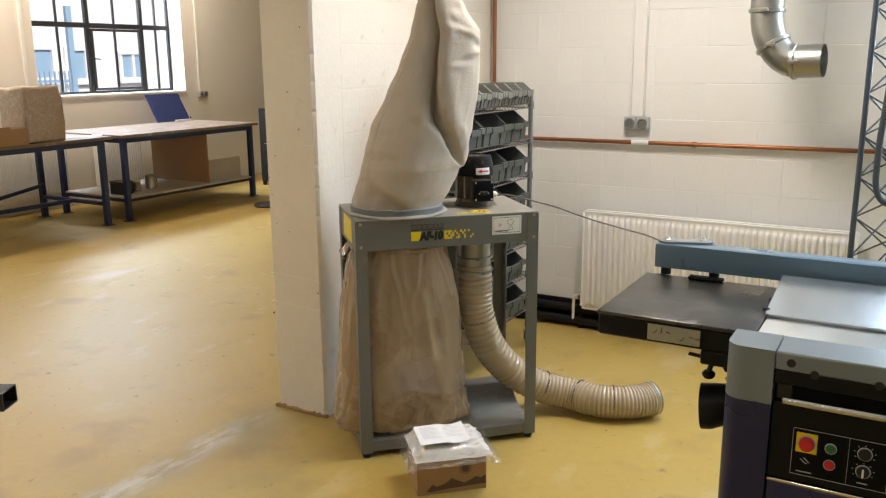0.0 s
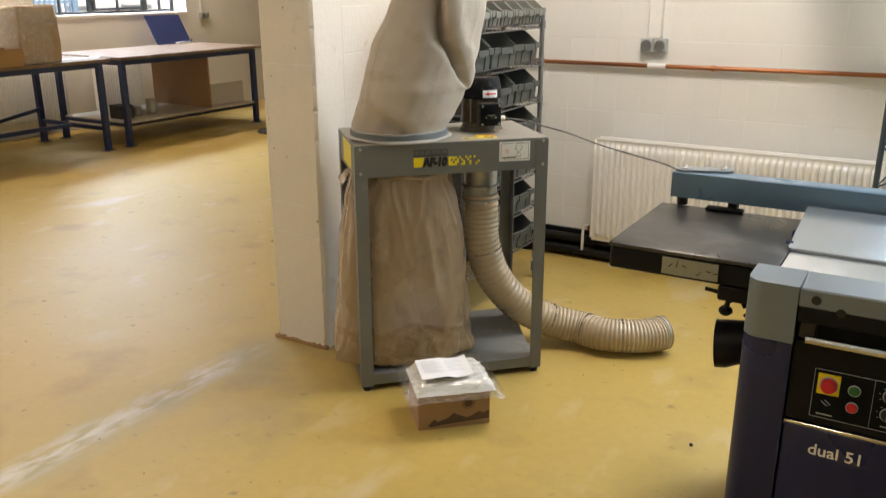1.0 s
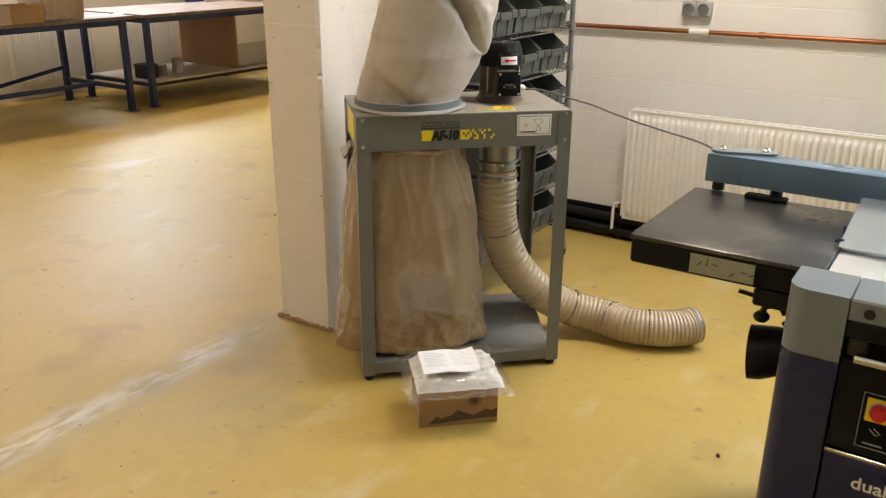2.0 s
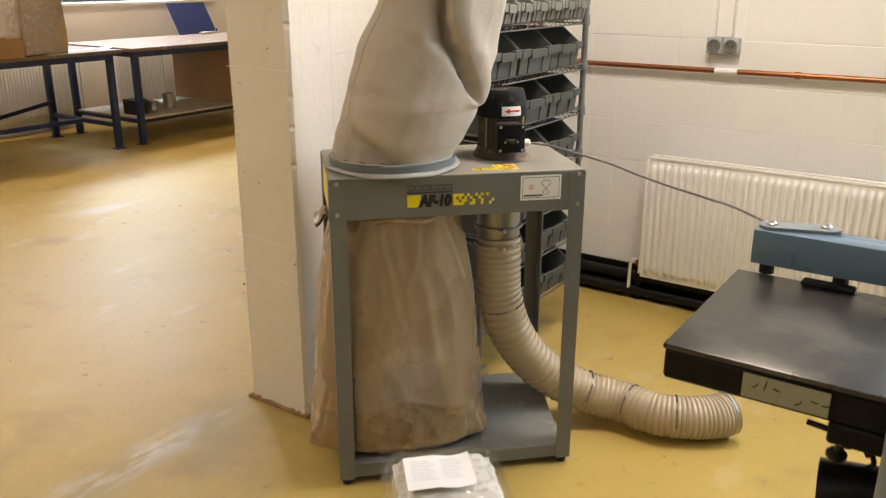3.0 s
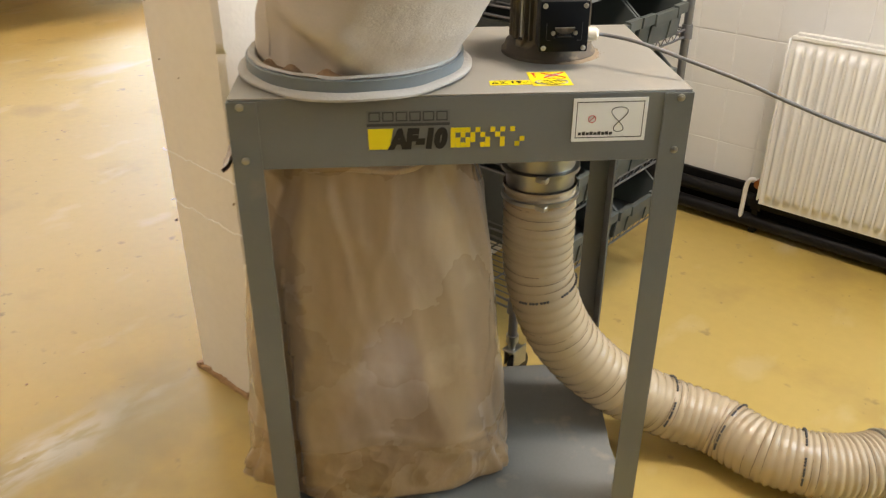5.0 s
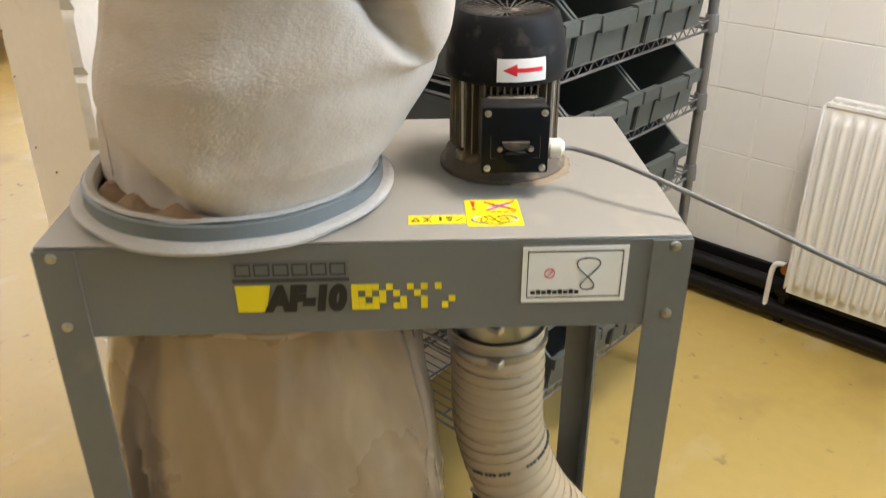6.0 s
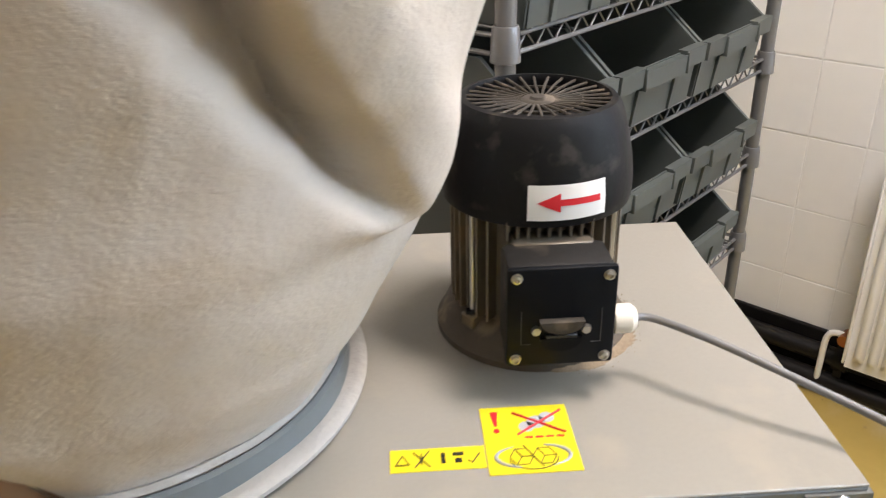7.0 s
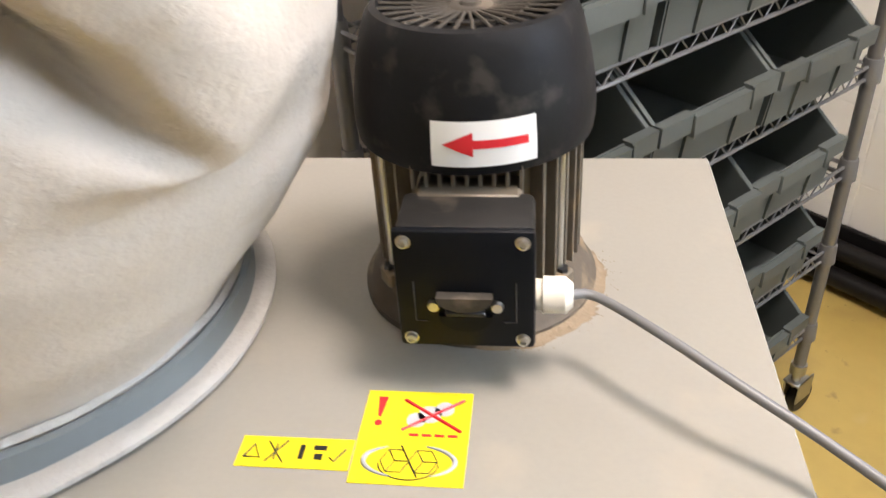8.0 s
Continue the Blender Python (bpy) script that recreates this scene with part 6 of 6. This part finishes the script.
    tube(bm, spline([(-0.375, 2.30, 0.752), (-0.335, 2.30, 0.748), (-0.295, 2.30, 0.746), (-0.275, 2.30, 0.735), (-0.262, 2.30, 0.715)], 16), 0.0058, 10)
    cyl(bm, (-0.298, 2.335, 0.746), (-0.298, 2.27, 0.746), 0.013, seg=16)
    tube(bm, [(-0.305, 2.302, 0.745), (-0.316, 2.318, 0.700)], 0.0078, 10)
    lathe(bm, [(0, -0.014), (0.013, -0.012), (0.0195, -0.004), (0.0195, 0.004), (0.012, 0.012), (0, 0.013)], (-0.318, 2.324, 0.688), 20)
    tube(bm, spline([(-0.285, 2.30, 0.747), (-0.268, 2.30, 0.74), (-0.252, 2.30, 0.705), (-0.262, 2.30, 0.690)], 12), 0.005, 8)
    part("clamp_handle", bm, "black", p, "black star-knob clamp handle")
    # tilted bridge guard
    bm = bmesh.new()
    prism(bm, [(2.432, 0.8625), (2.757, 0.9085), (2.756, 0.9145), (2.431, 0.8685)], "x", -0.187, 0.95)
    part("bridge_guard", bm, "bright", p, "bright brushed aluminium guard plate")
    catch = part("guard_catch", one_box(-0.196, -0.188, 2.55, 2.575, T, 0.886, 0.002), "navy", p)
    bm = bmesh.new()
    cyl(bm, (-0.2, 2.47, 0.871), (-0.18, 2.47, 0.871), 0.006, seg=10)
    part("catch_pin", bm, "navy", catch)
    # fence beam
    beam = part("fence_beam", one_box(-0.625, 1.3, 2.782, 2.838, 0.886, 0.972, 0.004, 2), "bluegrey", p, "blue-grey painted fence beam")
    part("fence_beam_rear", one_box(-0.52, 1.3, 2.846, 2.89, 0.905, 0.966, 0.004, 2), "bluegrey", p)
    part("groove_strip", one_box(-0.50, 1.3, 2.8385, 2.8455, 0.93, 0.958), "ink", p)
    bm = bmesh.new()
    out = []
    for k in range(13):
        a = math.pi / 2 + math.pi * k / 12
        out.append((-0.592 + 0.030 * math.cos(a), 2.822 + 0.030 * math.sin(a)))
    for k in range(13):
        a = -math.pi / 2 + math.pi * k / 12
        out.append((-0.475 + 0.034 * math.cos(a), 2.868 + 0.034 * math.sin(a)))
    prism(bm, out, "z", 0.9725, 0.980)
    link_plate = part("link_plate", bm, "palegrey", p, "pale grey link plate on the fence")
    for x, yy in ((-0.592, 2.822), (-0.475, 2.868)):
        bm = bmesh.new()
        lathe(bm, [(0, 0.012), (0.006, 0.012), (0.009, 0.006), (0.013, 0.004), (0.013, 0), (0, 0)], (x, yy, 0.980), 16)
        part("bolt", bm, "screw", link_plate)
    for x in (-0.59, -0.42):
        bm = bmesh.new()
        cyl(bm, (x, 2.785 + 0.03, T), (x, 2.785 + 0.03, 0.887), 0.018, seg=16)
        part("fence_foot", bm, "ink", p)
    bm = bmesh.new()
    box(bm, -0.50, -0.38, 2.765, 2.80, T, T + 0.012, 0.004)
    part("fence_shoe", bm, "panel", p)


planer()


# ---- benches below the far window ----
def bench(m, length, label, drawers=False):
    """A steel-framed bench: y along, front at x 0 and the back towards -x."""
    b = thing("workbench", m, label, "workbench", "benches under the window")
    h, d, t = 0.900, 1.08, 0.055
    top = part("bench_top", one_box(-d - 0.03, 0.035, -0.06, length + 0.10, h - 0.032, h, 0.004), "benchtop", b, "scarred brown bench top")
    for x in (0, -d + 0.06):
        for y in (0, length):
            leg = part("leg", one_box(x - t, x, y - t / 2, y + t / 2, 0.006, h - 0.0325, 0.003), "benchblue", b)
            part("foot_plate", one_box(x - t - 0.02, x + 0.02, y - t / 2 - 0.02, y + t / 2 + 0.02, 0, 0.006), "benchblue", leg)
    for x in (0, -d + 0.06):
        part("long_rail", one_box(x - 0.045, x - 0.005, t / 2, length - t / 2, h - 0.085, h - 0.033, 0.003), "benchblue", b)
    for y in (0, length):
        part("cross_rail", one_box(-d + 0.06, -t, y - 0.02, y + 0.02, h - 0.085, h - 0.033, 0.003), "benchblue", b)
        part("low_rail", one_box(-d + 0.06, -t, y - 0.02, y + 0.02, 0.20, 0.24, 0.003), "benchblue", b)
    return b


# bench with open frame, nearer the camera
_b1 = bench(pose(-6.94, 3.55, 0), 1.85, "blue steel workbench with a worn brown top")
_bm = bmesh.new()
box(_bm, -0.55, -0.51, 0.03, 1.82, 0.20, 0.24, 0.003)
part("low_stretcher", _bm, "benchblue", _b1)
_bm = bmesh.new()
tube(_bm, [(-0.95, 0.9, 0.22), (-0.95, 1.80, 0.36)], 0.02, 6)
part("brace", _bm, "benchblue", _b1)
_b2 = bench(pose(-6.93, 5.66, 0), 1.87, "blue steel workbench with a low shelf and a board divider")
part("low_shelf", one_box(-1.0, -0.01, -0.02, 1.84, 0.232, 0.252, 0.003), "paleboard", _b2, "pale low shelf board")
part("shelf_rail", one_box(-0.05, -0.012, 0.03, 1.84, 0.20, 0.2315, 0.003), "dark", _b2)
part("divider", one_box(-0.98, -0.06, 1.18, 1.20, 0.2525, 0.838, 0.002), "ply", _b2, "brown board divider")
part("side_board", one_box(-0.20, -0.18, 1.205, 1.84, 0.2525, 0.49, 0.002), "paleboard", _b2, "pale low side board")


def clutter():
    # wrapped cartons on the first bench
    for x, y, w, d, h, mat, label in ((-7.3, 4.60, 0.39, 0.36, 0.50, "cardpale", "pale cardboard carton wrapped in creased clear film"),):
        z = 0.900
        c = thing("wrapped_carton", pose(x, y, z, 0, 0, 3), label, "carton", "cartons on the bench")
        bm = bmesh.new()
        box(bm, 0, d, 0, w, 0.001, h, 0.02, 2)
        bmesh.ops.subdivide_edges(bm, edges=bm.edges[:], cuts=5)
        for v in bm.verts:
            v.co += 0.030 * noise.noise_vector(v.co * 6) + 0.008 * noise.noise_vector(v.co * 25)
            v.co.z = max(v.co.z, 0.001)
        part("carton", bm, mat, c, smooth=50)
        bm = bmesh.new()
        n = 24
        rows = []
        for i in range(9):
            zz = 0.004 + (h + 0.012) * i / 8
            rows.append([(d / 2 + (d / 2 + 0.014) * max(-1, min(1, 1.35 * math.cos(t))) + 0.012 * noise.noise((t * 3, i * 0.9, y)), w / 2 + (w / 2 + 0.014) * max(-1, min(1, 1.35 * math.sin(t))) + 0.012 * noise.noise((t * 3, i * 0.8, 4)), zz + 0.01 * noise.noise((t * 2, i, 8)) * (i > 6)) for t in [2 * math.pi * k / 64 for k in range(64)]])
        vs = sheet(bm, rows, closed=True)
        bm.faces.new(vs[-1])
        part("film_wrap", bm, "film", c, "creased clear stretch film", smooth=60)
    c = thing("carton", pose(-7.12, 4.27, 0.900, 0, 0, 2), "open brown cardboard carton on the bench", "carton", "cartons on the bench")
    for x0, x1, y0, y1 in ((0, 0.005, 0, 0.30), (0.235, 0.24, 0, 0.30), (0.005, 0.235, 0, 0.005), (0.005, 0.235, 0.295, 0.30)):
        part("side", one_box(x0, x1, y0, y1, 0.001, 0.15), "card", c)
    part("base", one_box(0.005, 0.235, 0.005, 0.295, 0.001, 0.006), "card", c)
    # papers
    for k in range(3):
        bm = bmesh.new()
        rows = [[(0.10 * i / 5, 0.16 * j / 7, 0.004 + 0.012 * abs(noise.noise((i * 0.7, j * 0.6, k)))) for j in range(8)] for i in range(6)]
        sheet(bm, rows + [[(x, y, z - 0.0015) for x, y, z in r] for r in rows[::-1]])
        solid("crumpled_paper", bm, "paper", pose(-7.2 + 0.05 * k, 5.08 + 0.16 * k, 0.900, 0, 0, 25 * k), "small crumpled white paper on the bench", "paper", "papers on the bench", smooth=50)
    # blue board leaning on the wall, with a ledge at its foot
    b = thing("blue_board", pose(-7.95, 7.00, 0.903), "navy blue drawing board leaning by the window", "board")
    bm = bmesh.new()
    prism(bm, [(0.0, 0.002), (0.016, 0.002), (-0.176, 0.335), (-0.190, 0.327)], "y", 0.0, 0.52)
    part("board_panel", bm, "boardblue", b)
    part("ledge", one_box(0.02, 0.055, 0.26, 0.53, 0.0, 0.022, 0.003), "paper", b, "white ledge bar")
    bm = bmesh.new()
    cyl(bm, (0.04, 0.50, 0.022), (0.04, 0.50, 0.05), 0.008, seg=10)
    part("ledge_knob", bm, "dark", b)
    # things on the low shelf
    for y, r, h, mat, lab, nm in ((5.90, 0.045, 0.13, "dark", "dark tin on the low shelf", "tin"), (6.02, 0.05, 0.10, "tin", "bright metal tin on the low shelf", "tin"), (6.22, 0.055, 0.15, "tin", "bright metal can with a handle on the low shelf", "can")):
        t = thing(nm, pose(-7.25, y, 0.2525), lab, nm, "tins on the shelf")
        bm = bmesh.new()
        lathe(bm, [(0, 0.001), (r, 0.001), (r * 1.03, 0.006), (r, 0.012), (r, h - 0.008), (r * 1.04, h - 0.003), (r * 1.02, h), (r * 0.9, h - 0.006), (0, h - 0.006)], seg=24)
        part("tin_body", bm, mat, t)
        if nm == "can":
            bm = bmesh.new()
            tube(bm, [(0, r, h * 0.8), (0, r + 0.03, h * 0.75), (0, r + 0.032, h * 0.4), (0, r, h * 0.3)], 0.005, 8)
            part("tin_handle", bm, "tin", t)
    t = thing("toolbox", pose(-7.3, 5.72, 0.2525), "small dark box on the low shelf", "box")
    part("box_body", one_box(0, 0.2, 0, 0.14, 0.001, 0.12, 0.006), "dark", t)
    part("box_lid", one_box(-0.003, 0.203, -0.003, 0.143, 0.1205, 0.14, 0.004), "dark", t)
    # dark cabinet past the end of the benches
    c = thing("cabinet", pose(-7.0, 8.30, 0.0), "dark steel cabinet standing at the end of the benches", "cabinet")
    part("body", one_box(-0.5, 0, 0, 0.55, 0.06, 1.02, 0.006), "dark", c)
    part("door", one_box(0.0005, 0.016, 0.01, 0.54, 0.20, 0.98, 0.004), "dark", c)
    for x in (-0.48, -0.02):
        for y in (0.04, 0.51):
            part("foot", one_box(x - 0.02, x + 0.02, y - 0.02, y + 0.02, 0, 0.06), "dark", c)
    # flat black base of a stand that shows past the wall end
    c = thing("stand_base", pose(-6.30, 7.06, 0), "flat black cast base of a stand on the floor", "stand")
    bm = bmesh.new()
    lathe(bm, [(0, 0.0), (0.15, 0.0), (0.16, 0.012), (0.14, 0.035), (0.05, 0.05), (0, 0.05)], seg=32)
    part("base_disc", bm, "dark", c)
    bm = bmesh.new()
    cyl(bm, (0.04, 0.04, 0.04), (0.04, 0.04, 0.62), 0.02, seg=12)
    part("stem", bm, "dark", c)
    # black steel beam end on a trestle
    c = thing("steel_trestle", pose(-1.868, 1.092, 0, 0, 0, 209), "black steel trestle with an open box-section beam", "trestle")
    z0, z1, hw, w = 0.725, 0.775, 0.036, 0.004
    bm = bmesh.new()
    box(bm, 0, 1.1, -hw, hw, z1 - w, z1, 0.001)
    box(bm, 0, 1.1, -hw, hw, z0, z0 + w, 0.001)
    box(bm, 0, 1.1, -hw, -hw + w, z0 + w, z1 - w)
    box(bm, 0, 1.1, hw - w, hw, z0 + w, z1 - w)
    part("beam", bm, "dark", c)
    for x in (0.55, 1.0):
        for s in (-1, 1):
            bm = bmesh.new()
            tube(bm, [(x, s * 0.02, z0), (x, s * 0.25, 0.0)], 0.016, 8)
            part("leg", bm, "dark", c)
    # loose chips of wood and dirt on the floor
    rng = random.Random(12)
    bm = bmesh.new()
    for k in range(130):
        x, y = rng.uniform(-5.5, 0.2), rng.uniform(1.2, 4.4)
        if -2.5 < x < -2.0 and y > 2.6:
            continue
        s = rng.choice((0.001, 0.0015, 0.002, 0.003))
        vs = box(bm, -s, s, -s * rng.uniform(0.4, 1.6), s, 0.0, s * 0.8)
        bmesh.ops.transform(bm, matrix=pose(x, y, 0.0002, 0, 0, rng.uniform(0, 180)), verts=vs)
    solid("floor_litter", bm, "card", label="scattered chips and crumbs on the floor", category="litter", kind="stuff", smooth=0)
    bm = bmesh.new()
    bmesh.ops.create_icosphere(bm, subdivisions=2, radius=0.007)
    for v in bm.verts:
        v.co *= 1 + 0.35 * noise.noise(v.co * 90)
        v.co.z = max(-0.004, v.co.z)
    solid("knot_chip", bm, "dark", pose(-0.46, 2.72, 0.004), "dark lump of wood on the floor", "wood chip")


clutter()


# ---- tiles of the north wall, laid in a straight grid ----
def tiles():
    pw, ph, gap = 0.1435, 0.2, 0.0022
    cache = {}

    def tile_mesh(w, h):
        key = (round(w, 3), round(h, 3))
        if key not in cache:
            bm = bmesh.new()
            e = 0.0022
            a = [bm.verts.new(v) for v in ((0, 0, 0), (w, 0, 0), (w, 0, h), (0, 0, h))]
            b = [bm.verts.new(v) for v in ((e, -0.0011, e), (w - e, -0.0011, e), (w - e, -0.0011, h - e), (e, -0.0011, h - e))]
            for k in range(4):
                bm.faces.new((a[k], a[(k + 1) % 4], b[(k + 1) % 4], b[k]))
            bm.faces.new(b)
            cache[key] = mesh_of("tile", bm, "tile", smooth=0)
        return cache[key]

    rng = random.Random(21)
    for i in range(-3, 15):
        for j in range(-1, 15):
            x, z = -1.7535 + pw * i, 0.287 + ph * j
            w, h = pw - gap, ph - gap
            # long blocks in place of tiles over the pipe, past the trunking
            if z > 1.05 and i > 3:
                if (i + 2 * (j % 2)) % 4:
                    continue
                w = min(4 * pw, 0.112 - x) - gap
            if x < -2.212:
                w, x = w - (-2.212 - x), -2.212
            if z < 0.0:
                continue
            if z + h > TOP:
                h = TOP - z - 0.002
            if x + w > 0.115 or h < 0.02:
                continue
            t = new("tile", tile_mesh(w, h))
            t.parent = wall_north
            t.matrix_basis = pose(x, WALL_Y - 0.0005 + rng.uniform(-0.0006, 0.0006), z, rng.uniform(-0.15, 0.15), 0, rng.uniform(-0.2, 0.2))


tiles()


def blockwork():
    """Courses of large painted blocks on the long side of the dividing wall."""
    s0, s1 = Vector((-2.100, 2.729, 0)), Vector((-2.215, WALL_Y, 0))
    run = (s1 - s0).normalized()
    length = (s1 - s0).length
    turn = math.degrees(math.atan2(run.y, run.x))
    rng = random.Random(5)
    for j in range(17):
        z = 0.095 + 0.2 * j
        if z > TOP - 0.1:
            break
        s = 0.20
        first = True
        while s < length - 0.02:
            w = min(2.5, length - s - 0.004)
            first = False
            if w > 0.03:
                bm = bmesh.new()
                e = 0.0015
                a = [bm.verts.new(v) for v in ((0.004, 0, 0.004), (w - 0.002, 0, 0.004), (w - 0.002, 0, 0.197), (0.004, 0, 0.197))]
                b = [bm.verts.new(v) for v in ((0.004 + e, -0.0005, 0.004 + e), (w - 0.002 - e, -0.0005, 0.004 + e), (w - 0.002 - e, -0.0005, 0.197 - e), (0.004 + e, -0.0005, 0.197 - e))]
                for k in range(4):
                    bm.faces.new((a[k], a[(k + 1) % 4], b[(k + 1) % 4], b[k]))
                bm.faces.new(b)
                p = s0 + run * s
                t = new("block", mesh_of("block", bm, "plaster", smooth=0))
                t.parent = wall_partition
                t.matrix_basis = pose(p.x + 0.0003, p.y, z, 0, 0, turn)
            s += w


blockwork()
